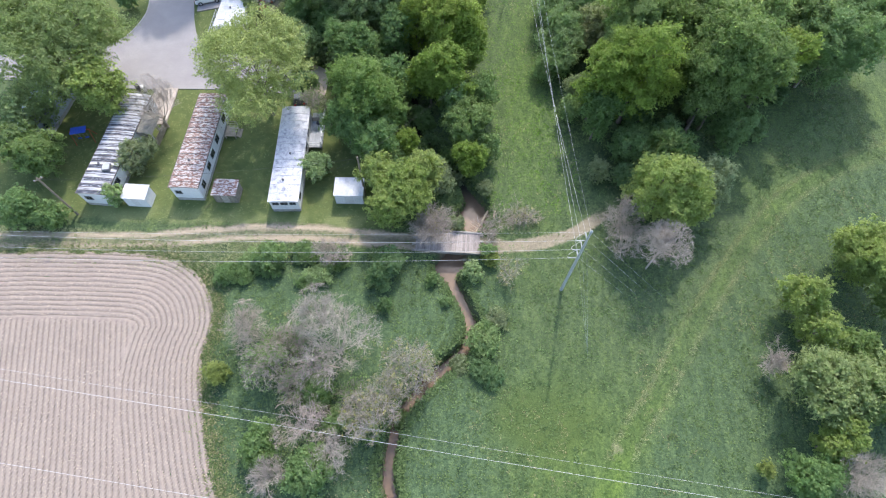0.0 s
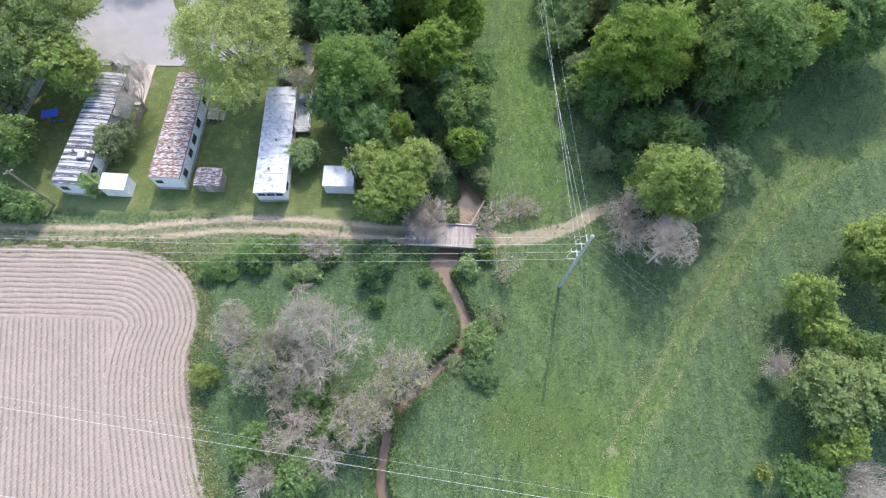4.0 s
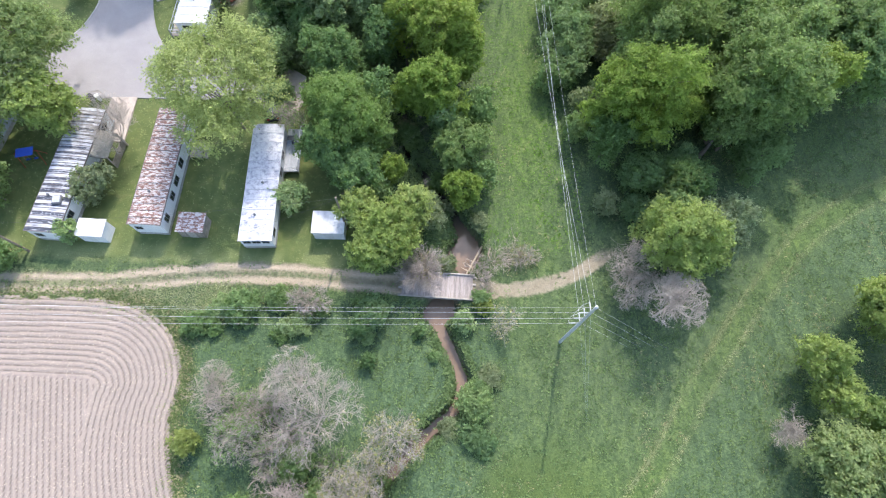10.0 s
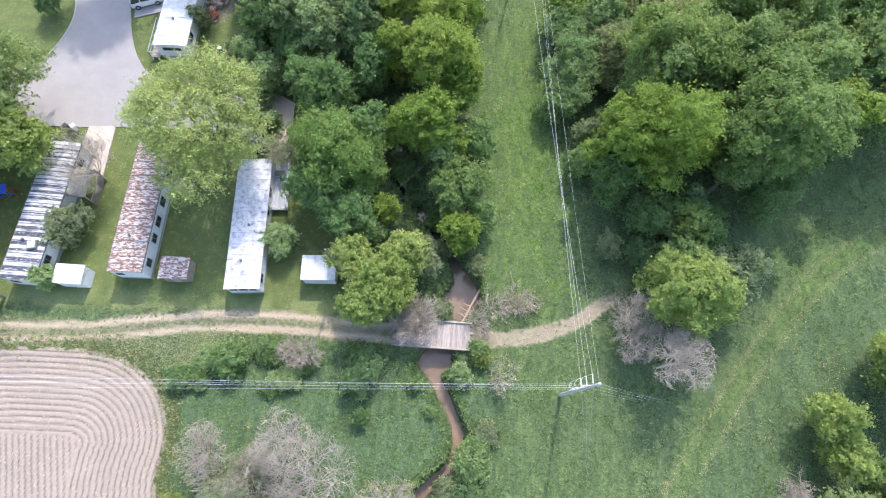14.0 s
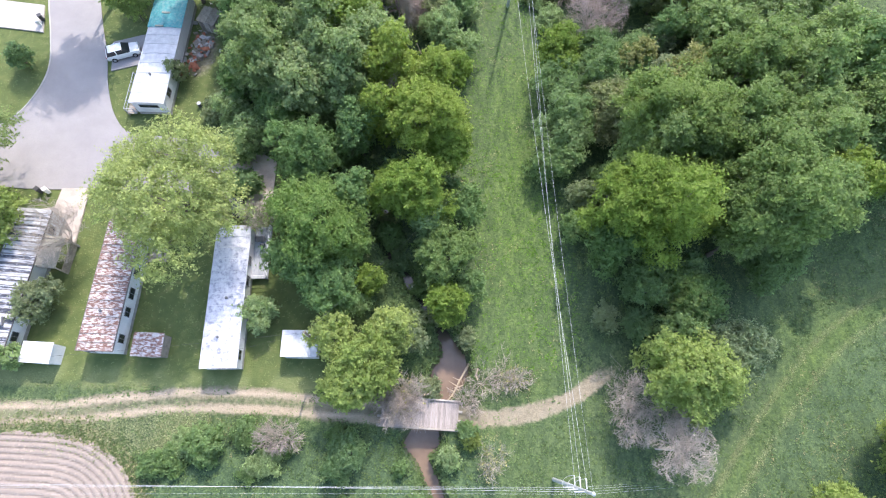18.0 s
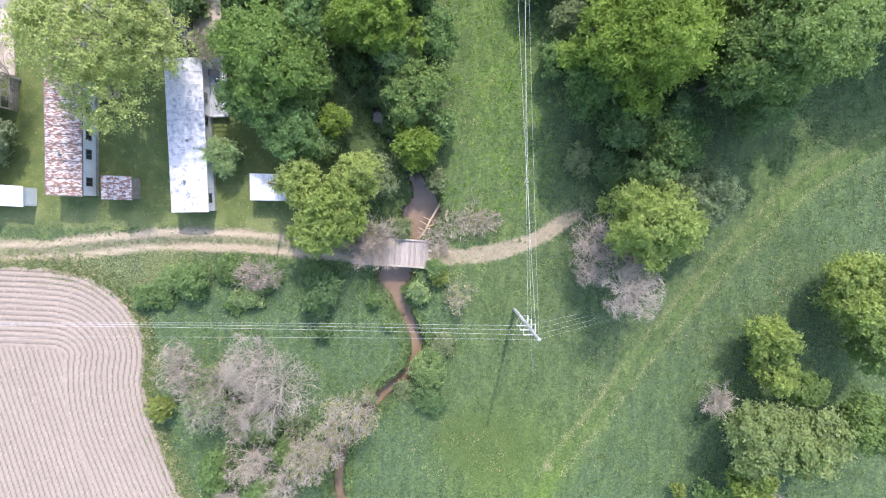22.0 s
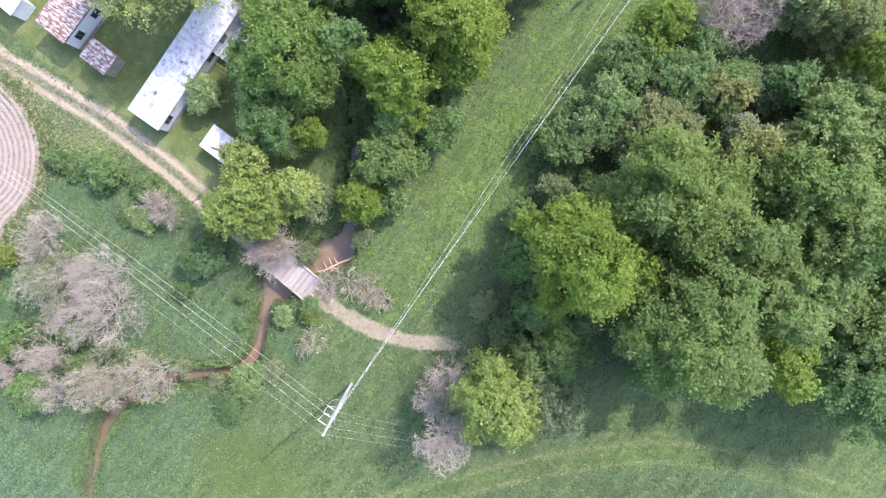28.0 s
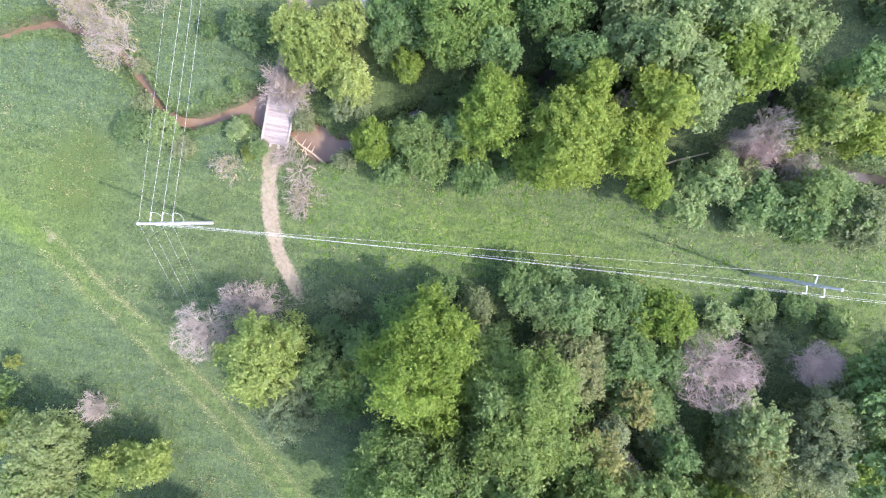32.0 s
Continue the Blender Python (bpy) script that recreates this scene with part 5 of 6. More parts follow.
# ---- porches and decks ----
def planks(parent, x0, y0, x1, y1, z, along, width, material, thick=0.05, name="plank"):
    """Boards laid side by side; along: the axis that they run along."""
    length = (x1 - x0) if along == "x" else (y1 - y0)
    span = (y1 - y0) if along == "x" else (x1 - x0)
    n = max(1, int(round(span / width)))
    w = span / n
    bm = box(0, 0.006, 0, length, w - 0.006, thick, 0.008) if along == "x" else box(0.006, 0, 0, w - 0.006, length, thick, 0.008)
    me = bpy.data.meshes.new(name)
    bm.to_mesh(me)
    bm.free()
    me.materials.append(material)
    rr = random.Random(n)
    for i in range(n):
        o = new(name, me)
        o.parent = parent
        dz, j = rr.uniform(-0.006, 0.006), rr.uniform(-0.03, 0.03)
        o.matrix_local = pose(x0 + j, y0 + i * w, z + dz) if along == "x" else pose(x0 + i * w, y0 + j, z + dz)


def rail(parent, pts, z0, h, material, gap=1.2):
    for a, c in zip(pts, pts[1:]):
        a, c = Vector((*a, 0)), Vector((*c, 0))
        ln = (c - a).length
        n = max(1, int(round(ln / gap)))
        for i in range(n + 1):
            p = a.lerp(c, i / n)
            part("post", box(p.x - 0.045, p.y - 0.045, z0, p.x + 0.045, p.y + 0.045, z0 + h), material, parent)
        for zz in (0.5, 1.0):
            part("rail", tube([(a.x, a.y, z0 + h * zz), (c.x, c.y, z0 + h * zz)], 0.04, 4), material, parent)


deck = thing("deck", -18.75, 45.6, 0, 3.4, "pale painted wooden deck beside the white mobile home", "deck")
planks(deck, 0.62, 0.1, 2.45, 6.2, 0.62, "y", 0.16, DECK_WHITE)
part("frame", box(0.65, 0.13, 0.42, 2.42, 6.17, 0.615), TIMBER, deck)
rail(deck, [(0.68, 0.15), (2.4, 0.15), (2.4, 6.1)], 0.6, 1.0, SIDING)
for lx in (0.72, 2.35):
    for ly in (0.2, 3.1, 6.05):
        part("leg", box(lx - 0.05, ly - 0.05, -0.1, lx + 0.05, ly + 0.05, 0.45), TIMBER, deck)
grill = thing("grill", -17.2, 49.4, 0.67, 20, "black barbecue grill on the deck", "grill")
part("body", tube([(0, 0, 0.5), (0, 0, 0.7), (0, 0, 0.85)], [0.2, 0.3, 0.26], 10), CAR_DARK, grill)
part("lid", tube([(0, 0, 0.85), (0, 0, 1.0), (0, 0, 1.06)], [0.28, 0.2, 0.06], 10), CAR_DARK, grill)
for a in range(3):
    part("leg", tube([(0.15 * math.cos(a * 2.1), 0.15 * math.sin(a * 2.1), 0.55), (0.25 * math.cos(a * 2.1), 0.25 * math.sin(a * 2.1), 0)], 0.02, 5), TRIM, grill)
chest = thing("storage_chest", -17.7, 50.2, 0.67, 3, "grey storage chest on the deck", "chest")
part("body", box(-0.5, -0.3, 0, 0.5, 0.3, 0.5, 0.02), SIDING_BLUE, chest)
part("lid", box(-0.53, -0.33, 0.5, 0.53, 0.33, 0.57, 0.02), TRIM, chest)

porch = thing("porch_roof", -41.45, 45.6, 0, -2.2, "brown shingled lean-to roof beside a mobile home", "porch")
bm = bmesh.new()
for i in range(9):
    x0 = 0.32 * i + 0.05
    for j in range(10):
        y0 = 0.345 * j + (0.17 if i % 2 else 0)
        z = 2.75 - 0.055 * i
        r = bmesh.ops.create_cube(bm, size=1.0)
        bmesh.ops.scale(bm, vec=(0.36, 0.335, 0.02), verts=r["verts"])
        bmesh.ops.rotate(bm, cent=(0, 0, 0), matrix=Matrix.Rotation(radians(8), 3, "Y"), verts=r["verts"])
        bmesh.ops.translate(bm, vec=(x0 + 0.16, y0 + 0.16, z), verts=r["verts"])
tagged(part("shingles_joined", bm, SHINGLE, porch), kind="stuff")
part("roof_board", box(0.05, 0.0, 2.20, 2.95, 3.6, 2.24), TIMBER, porch)
for lx, ly in ((2.85, 0.1), (2.85, 3.5), (2.85, 1.8)):
    part("post", box(lx - 0.06, ly - 0.06, -0.1, lx + 0.06, ly + 0.06, 2.22), TIMBER, porch)
part("side_wall", box(2.9, 0.0, 0.0, 2.96, 3.4, 1.2), SHED_WOOD, porch)
stoop = thing("entry_steps", -29.9, 47.2, 0, 0, "wooden entry landing with a rail beside the rusty-roofed home", "steps")
planks(stoop, 0.0, 0, 1.5, 1.9, 0.5, "x", 0.15, TIMBER)
for i in range(2):
    part("tread", box(1.5 + 0.28 * i, 0.2, 0.16 * (1 - i) + 0.05, 1.8 + 0.28 * i, 1.7, 0.16 * (2 - i)), TIMBER, stoop)
for lx in (0.08, 1.42):
    for ly in (0.08, 1.82):
        part("leg", box(lx - 0.05, ly - 0.05, -0.1, lx + 0.05, ly + 0.05, 0.5), TIMBER, stoop)
rail(stoop, [(0.05, 1.85), (1.45, 1.85)], 0.5, 0.9, TIMBER)
deck2 = thing("deck", -36.6, 66.0, 0, 0.8, "narrow grey deck with a railing along a mobile home", "deck")
planks(deck2, 0.0, 0, 1.2, 5.4, 0.5, "x", 0.18, TIMBER)
rail(deck2, [(1.1, 0.05), (0.05, 0.05), (0.05, 5.35)], 0.5, 1.0, DECK_WHITE)
for ly in (0.1, 2.7, 5.3):
    part("leg", box(0.05, ly - 0.05, -0.1, 0.15, ly + 0.05, 0.5), TIMBER, deck2)


# ---- sheds ----
def shed(x, y, rz, w, d, h, roof_mat, wall_mat, label, slope=0.12, board=0.25):
    s = thing("shed", x, y, 0, rz, label, "shed")
    n = int(round(w / board))
    for side in (0, 1):
        planks_wall = box(0, 0, 0, w / n - 0.012, 0.04, h, 0.004)
        me = bpy.data.meshes.new("board")
        planks_wall.to_mesh(me)
        planks_wall.free()
        me.materials.append(wall_mat)
        for i in range(n):
            o = new("board", me)
            o.parent = s
            o.matrix_local = pose(i * w / n, side * (d - 0.04), 0)
    for nm, x0 in (("side_wall", 0.0), ("side_wall", w - 0.05)):
        part(nm, box(x0, 0.045, -0.05, x0 + 0.05, d - 0.045, h), wall_mat, s)
    rp = int(round(w / 0.6))
    for i in range(rp):
        bm = bmesh.new()
        xa, xb = -0.12 + (w + 0.24) * i / rp, -0.12 + (w + 0.24) * (i + 1) / rp - 0.012
        v = [bm.verts.new(p) for p in ((xa, -0.12, h + 0.02), (xb, -0.12, h + 0.02), (xb, d + 0.12, h + 0.02 + slope), (xa, d + 0.12, h + 0.02 + slope))]
        f = bm.faces.new(v)
        r = bmesh.ops.extrude_face_region(bm, geom=[f])
        for g in r["geom"]:
            if isinstance(g, bmesh.types.BMVert):
                g.co.z += 0.035
        bmesh.ops.recalc_face_normals(bm, faces=bm.faces[:])
        part("roof_panel", bm, roof_mat, s)
    part("door", box(w * 0.35, -0.03, 0.05, w * 0.65, 0.0, h * 0.88), DOOR_WHITE if wall_mat is SIDING else TIMBER, s)
    return s


shed(-13.3, 37.4, 1.5, 3.5, 2.5, 1.95, ROOF_WHITE, SIDING, "small white shed with a flat white metal roof")
shed(-28.6, 36.85, 0.5, 2.9, 2.2, 1.75, ROOF_RUST, SHED_WOOD, "small wooden shed with a rusty metal roof")
shed(-39.55, 35.75, -1, 2.9, 1.9, 1.9, ROOF_WHITE, SIDING, "small white metal shed beside a bush")

shed(-30.2, 79.6, -18, 2.3, 2.2, 1.75, SHED_WOOD, SHED_WOOD, "small brown wooden shed beside scattered junk")

# ---- bridge ----
bridge = thing("bridge", -2.85, 30.95, 0, -1.4, "weathered grey plank farm bridge over the creek", "bridge")
planks(bridge, 0, 0.12, 7.9, 2.95, 0.16, "y", 0.262, PLANK, 0.08)
for yy in (0.2, 1.05, 1.95, 2.8):
    part("beam", box(-0.4, yy - 0.12, -0.22, 8.3, yy + 0.12, 0.155), TIMBER, bridge)
for yy in (0.02, 2.9):
    part("curb_rail", box(-0.15, yy, 0.245, 8.05, yy + 0.17, 0.42, 0.02), TIMBER, bridge, "grey timber edge rail")
for xx in (-0.5, 7.9):
    part("abutment", box(xx, -0.1, -2.0, xx + 0.5, 3.2, -0.22), CONCRETE, bridge)

# ---- driftwood, logs and debris by the water ----
def log(pts, rad, label, forks=()):
    o = thing("driftwood_log", *pts[0], 0, label, "log")
    p0 = Vector(pts[0])
    part("stem", tube([Vector(p) - p0 for p in pts], [rad * (1 - 0.5 * i / (len(pts) - 1)) for i in range(len(pts))], 7), DRIFTWOOD, o)
    for a, c in forks:
        part("branch", tube([Vector(a) - p0, Vector(c) - p0], [rad * 0.5, rad * 0.15], 5), DRIFTWOOD, o)


log([(6.2, 37.9, -0.95), (5.2, 36.0, -1.35), (4.6, 34.7, -1.4), (4.0, 33.9, -1.45)], 0.14, "long pale driftwood log lying in the muddy pool", [((5.2, 36, -1.35), (4.4, 36.3, -1.15)), ((4.8, 35.1, -1.38), (5.9, 34.9, -0.9)), ((4.6, 34.8, -1.4), (3.8, 35.2, -1.25)), ((4.9, 35.4, -1.37), (4.0, 35.9, -1.2)), ((4.3, 34.3, -1.42), (5.2, 34.5, -1.15))])
log([(6.6, 35.9, -0.75), (5.6, 35.5, -1.25), (4.6, 35.2, -1.4)], 0.09, "broken grey branch lodged across the creek", [((5.6, 35.5, -1.25), (5.3, 36.1, -0.9)), ((6.0, 35.6, -1.05), (6.3, 36.4, -0.8)), ((5.2, 35.4, -1.3), (5.0, 34.6, -1.05))])
log([(7.0, 37.2, 0.1), (6.8, 36.4, 0.05), (7.1, 35.8, 0.1)], 0.11, "grey stump wood on the bank")
log([(-14.6, 15.9, 0.5), (-12.3, 16.4, 0.9), (-9.8, 15.9, 1.4)], 0.12, "fallen pale limb among bare scrub", [((-12.3, 16.4, 0.9), (-13.6, 17.3, 0.8)), ((-13.2, 16.2, 0.8), (-15.4, 16.9, 0.5)), ((-11.2, 16.2, 1.1), (-11.9, 14.6, 0.9))])
log([(-16.2, 14.2, 0.3), (-13.9, 14.7, 0.7), (-11.2, 15.0, 1.0)], 0.08, "fallen thin pale limb among bare scrub", [((-13.9, 14.7, 0.7), (-14.8, 13.8, 0.5))])
log([(-7.2, 83.0, 0.2), (-4.6, 84.4, 0.3), (-2.6, 85.4, 0.3)], 0.16, "fallen dead trunk by the creek", [((-4.6, 84.4, 0.3), (-4.2, 83.2, 0.5))])
log([(-4.2, 82.2, 0.2), (-3.4, 84.8, 0.6), (-3.0, 87.0, 1.2)], 0.12, "leaning dead trunk in a brush pile")
log([(1.2, 72.2, 0.3), (-0.6, 75.8, 0.4), (-1.8, 78.6, 0.5)], 0.13, "long pale fallen trunk in the woods")
rr = random.Random(5)


def rubble_mesh(material):
    bm = bmesh.new()
    bmesh.ops.create_cube(bm, size=1.0)
    bmesh.ops.bevel(bm, geom=bm.edges[:], offset=0.12, segments=1, affect="EDGES", profile=0.5)
    for v in bm.verts:
        v.co += Vector((rr.uniform(-0.1, 0.1), rr.uniform(-0.1, 0.1), rr.uniform(-0.1, 0.1)))
    me = bpy.data.meshes.new("chunk")
    bm.to_mesh(me)
    bm.free()
    me.materials.append(material)
    return me


def heap(x, y, rx_, ry_, n, mats, label, size=(0.2, 0.7)):
    o = thing("rubble_heap", x, y, 0, 0, label, "rubble")
    ms = [rubble_mesh(m_) for m_ in mats]
    for i in range(n):
        c = new("chunk", ms[i % len(ms)])
        c.parent = o
        s = rr.uniform(*size)
        px, py = rr.gauss(0, rx_ * 0.5), rr.gauss(0, ry_ * 0.5)
        c.matrix_local = pose(px, py, 0.12 + rr.uniform(0, 0.25) * max(0, 1 - abs(px / rx_)), rr.uniform(-25, 25), rr.uniform(-25, 25), rr.uniform(0, 180)) @ Matrix.Diagonal((s, s * rr.uniform(0.3, 0.9), s * 0.3, 1))


heap(-30.6, 73.6, 1.0, 2.2, 50, (BRICK_RED, BRICK_RED, RUBBLE), "heap of red bricks and boards beside a mobile home")
heap(-29.6, 77.0, 1.5, 2.6, 70, (RUBBLE, SHED_WOOD, BRICK_RED), "scattered boards and junk beside a mobile home", (0.2, 0.9))
heap(-29.6, 81.5, 1.2, 1.5, 25, (SHED_WOOD, RUBBLE), "pile of grey boards behind a mobile home", (0.3, 1.0))

# ---- car ----
def car(x, y, rz, body_mat, label):
    o = thing("car", x, y, 0.16, rz, label, "car")
    bm = bmesh.new()
    prof = [(-2.0, 0.35, 0.80), (-1.95, 0.28, 0.98), (-0.9, 0.25, 1.02), (0.8, 0.25, 0.98), (1.75, 0.27, 0.86), (2.02, 0.34, 0.66)]
    rows = []
    for px, lo, hi in prof:
        hw = 0.86 - 0.10 * max(0, abs(px) - 1.5)
        rows.append([bm.verts.new((px, s * hw * f, z)) for s, f, z in ((-1, 0.96, lo), (-1, 1.0, (lo + hi) / 2), (-1, 0.90, hi), (1, 0.90, hi), (1, 1.0, (lo + hi) / 2), (1, 0.96, lo))])
    for a, c in zip(rows, rows[1:]):
        for k in range(6):
            bm.faces.new((a[k], a[(k + 1) % 6], c[(k + 1) % 6], c[k]))
    bm.faces.new(rows[0][::-1])
    bm.faces.new(rows[-1])
    bmesh.ops.recalc_face_normals(bm, faces=bm.faces[:])
    bmesh.ops.bevel(bm, geom=bm.edges[:], offset=0.03, segments=1, affect="EDGES", profile=0.5)
    part("body", bm, body_mat, o)
    bm = bmesh.new()
    v0 = [bm.verts.new(p) for p in ((-1.88, -0.78, 0.98), (0.98, -0.78, 0.96), (0.98, 0.78, 0.96), (-1.88, 0.78, 0.98))]
    v1 = [bm.verts.new(p) for p in ((-1.55, -0.62, 1.46), (0.25, -0.62, 1.46), (0.25, 0.62, 1.46), (-1.55, 0.62, 1.46))]
    for k in range(4):
        bm.faces.new((v0[k], v0[(k + 1) % 4], v1[(k + 1) % 4], v1[k]))
    bm.faces.new(v1)
    bmesh.ops.recalc_face_normals(bm, faces=bm.faces[:])
    part("cabin_glass", bm, GLASS, o, "dark car windows")
    part("roof", box(-1.5, -0.60, 1.44, 0.22, 0.60, 1.50, 0.02), body_mat, o)
    for sx, sy in ((-0.62, 1), (-0.62, -1)):
        part("pillar", box(sx - 0.05, sy * 0.70 - 0.09, 0.97, sx + 0.05, sy * 0.70 + 0.09, 1.46), body_mat, o)
    for wx in (-1.25, 1.3):
        for sy in (-1, 1):
            w = new("wheel")
            w.parent = o
            w.matrix_local = pose(wx, sy * 0.80, 0.31, 90, 0, 0)
            part("tyre", tube([(0, 0, -0.1), (0, 0, 0.1)], 0.32, 14), TYRE, w)
            part("rim", tube([(0, 0, -0.11), (0, 0, 0.11)], 0.19, 10), RIM, w)
    for sy in (-0.62, 0.62):
        part("head_lamp", box(1.86, sy - 0.17, 0.66, 2.0, sy + 0.17, 0.80, 0.02), LAMP_CLEAR, o)
        part("tail_lamp", box(-2.03, sy - 0.14, 0.72, -1.95, sy + 0.14, 0.92, 0.02), LAMP_RED, o)
    return o


car(-39.2, 75.0, 22, CAR_WHITE, "white hatchback parked on a short drive")
car(-21.0, 54.9, 105, CAR_DARK, "dark car parked behind the white mobile home")

# ---- bins, swing, yard things ----
def bin_(x, y, material, label):
    o = thing("wheeled_bin", x, y, 0.1, rr.uniform(0, 90), label, "bin")
    part("body", tube([(0, 0, 0.05), (0, 0, 0.95)], [0.26, 0.33], 4), material, o)
    part("lid", box(-0.27, -0.27, 0.95, 0.27, 0.3, 1.02, 0.02), material, o)
    for s in (-0.2, 0.2):
        part("wheel", tube([(s - 0.03, 0.27, 0.1), (s + 0.03, 0.27, 0.1)], 0.1, 8), TYRE, o)


bin_(-44.2, 55.2, BIN_DARK, "dark wheeled bin at the street's edge")
bin_(-43.3, 55.2, BIN_LIGHT, "pale wheeled bin at the street's edge")
bin_(-51.1, 79.8, BIN_DARK, "dark wheeled bin beside a concrete drive")
bin_(-51.2, 79.0, BIN_LIGHT, "pale wheeled bin beside a concrete drive")
swing = thing("swing_set", -48.6, 46.0, 0, 15, "children's swing set with a blue canopy on the lawn", "swing set")
for sx in (-1.2, 1.2):
    for sy in (-0.8, 0.8):
        part("leg", tube([(sx, sy, 0), (sx, 0, 1.9)], 0.04, 6), RED_PLASTIC, swing)
part("top_bar", tube([(-1.3, 0, 1.9), (1.3, 0, 1.9)], 0.045, 6), RED_PLASTIC, swing)
part("canopy", box(-1.1, -0.6, 1.96, 0.9, 0.6, 2.02, 0.02), BLUE_PLASTIC, swing)
for sx in (-0.6, 0.3):
    part("seat", box(sx - 0.25, -0.12, 0.5, sx + 0.25, 0.12, 0.54), BLUE_PLASTIC, swing)
    for s in (-0.22, 0.22):
        part("chain", tube([(sx + s, 0, 0.54), (sx + s, 0, 1.88)], 0.012, 4), STEEL, swing)
for tx, ty in ((-28.2, 67.9),):
    o = thing("yard_barrel", tx, ty, 0, 0, "small worn barrel standing on the lawn", "barrel")
    part("body", tube([(0, 0, 0), (0, 0, 0.3), (0, 0, 0.6)], [0.24, 0.28, 0.24], 10), BIN_DARK, o)
    part("rim", tube([(0, 0, 0.58), (0, 0, 0.63)], 0.26, 10), STEEL, o)


# ---- power line ----
def steel_pole(x, y, h, label):
    o = thing("power_pole", x, y, 0, 0, label, "power pole", "steel power poles")
    part("shaft", tube([(0, 0, -0.3), (0, 0, h * 0.5), (0, 0, h)], [0.20, 0.165, 0.11], 12), STEEL, o)
    part("cap", tube([(0, 0, h), (0, 0, h + 0.12)], [0.16, 0.05], 10), STEEL, o)
    return o


def sagging(a, c, sag, n=24):
    a, c = Vector(a), Vector(c)
    return [a.lerp(c, i / n) - Vector((0, 0, sag * 4 * (i / n) * (1 - i / n))) for i in range(n + 1)]


def wire(a, c, sag, rad=0.0105, material=None, label="pale aluminium overhead power wire", n=24):
    me = bpy.data.meshes.new("power_wire")
    bm = tube(sagging(a, c, sag, n), rad, 4)
    bm.to_mesh(me)
    bm.free()
    me.materials.append(material or WIRE)
    return tagged(new("power_wire", me), label, "wire", "overhead wires")


def insulator(parent, a, c, discs=7):
    a, c = Vector(a), Vector(c)
    k = new("insulator")
    k.parent = parent
    part("rod", tube([a, c], 0.035, 5), INSUL, k)
    d = (c - a).normalized() * 0.03
    for i in range(discs):
        p = a.lerp(c, (i + 0.5) / discs)
        part("disc", tube([p - d, p + d], [0.075, 0.05], 6), INSUL, k)


PX_, PY_ = 14.75, 26.7
main_pole = steel_pole(PX_, PY_, 13.8, "grey galvanised steel corner power pole in the meadow")
N_X, N_Y = 10.18, 85.8
second_pole = steel_pole(N_X, N_Y, 13.6, "grey galvanised steel power pole with three arms")
for side, z in ((-1, 10.3), (1, 9.3), (1, 11.6)):
    part("arm", tube([(0, 0, z - 0.1), (side * 0.5, 0, z + 0.05), (side * 0.9, 0, z + 0.1)], [0.08, 0.06, 0.05], 6), INSUL, second_pole)
    insulator(second_pole, (side * 0.9, 0, z + 0.08), (side * 0.9, 0, z - 0.45), 4)
for z, sx, far, off in ((12.0, -1, 10.3, -0.9), (10.1, 1, 9.3, 0.9), (8.3, 1, 11.6, 0.9)):
    wire((PX_ - 0.03, PY_ + 0.95, z), (N_X + off, N_Y, far - 0.45), 1.3)
    wire((N_X + off, N_Y, far - 0.45), (N_X + off - 3.5, N_Y + 60, far), 1.3)
    insulator(main_pole, (0, 0.2, z), (-0.03, 0.95, z))
    insulator(main_pole, (-0.2, 0, z), (-1.0, -0.05, z))
    wire((PX_ - 1.0, PY_ - 0.05, z), (-62, 24.0 + 0.25 * (z - 10), z + 0.3), 1.5)
    wire((-62, 24.0 + 0.25 * (z - 10), z + 0.3), (-140, 20.5 + 0.25 * (z - 10), z), 1.5)
    loop = [(-1.0, -0.05, z), (-0.95, 0.35, z - 0.35), (-0.6, 0.75, z - 0.45), (-0.03, 0.95, z)]
    part("jumper", tube(smooth_line(np.array(loop)), 0.015, 4), WIRE, main_pole, "curved jumper wire")
    wire((PX_ + 0.1, PY_, z), (PX_ + 0.1 + 0.86 * z, PY_ - 0.02 * z, 0.05), 0.0, 0.007, None, "thin steel guy wire anchored in the grass", 6)
    wire((PX_, PY_ - 0.1, z), (PX_ + 2.4, PY_ - 8.2 + 0.5 * (12 - z), 0.05), 0.0, 0.007, None, "thin steel guy wire anchored in the grass", 6)
wire((PX_, PY_, 13.7), (N_X, N_Y, 13.5), 0.9, 0.007, None, "thin overhead shield wire")
wire((N_X, N_Y, 13.5), (N_X - 3.5, N_Y + 60, 13.5), 0.9, 0.007, None, "thin overhead shield wire")
wire((PX_, PY_, 13.7), (-62, 23.6, 13.9), 1.0, 0.007, None, "thin overhead shield wire")
wire((PX_ + 0.05, PY_, 13.6), (PX_ + 11.8, PY_ - 0.3, 0.05), 0.0, 0.007, None, "thin steel guy wire anchored in the grass", 6)
far_pole = steel_pole(-62, 23.9, 14.0, "grey galvanised steel power pole beside the field")
far_pole2 = steel_pole(N_X - 3.5, N_Y + 60, 13.8, "distant grey galvanised steel power pole")
# second line, over the southern edge of the meadow
for ya, yc, z, rad in ((15.6, -3.2, 17, 0.014), (16.3, -2.5, 17.6, 0.008), (9.8, -8.2, 17, 0.014)):
    wire((-85, ya, z), (85, yc, z), 0.6, rad, None, "pale overhead power wire above the field", 40)
for ex, ey in ((-85, 13.5), (85, -4.5)):
    steel_pole(ex, ey, 18, "tall grey steel power pole at the field's edge")


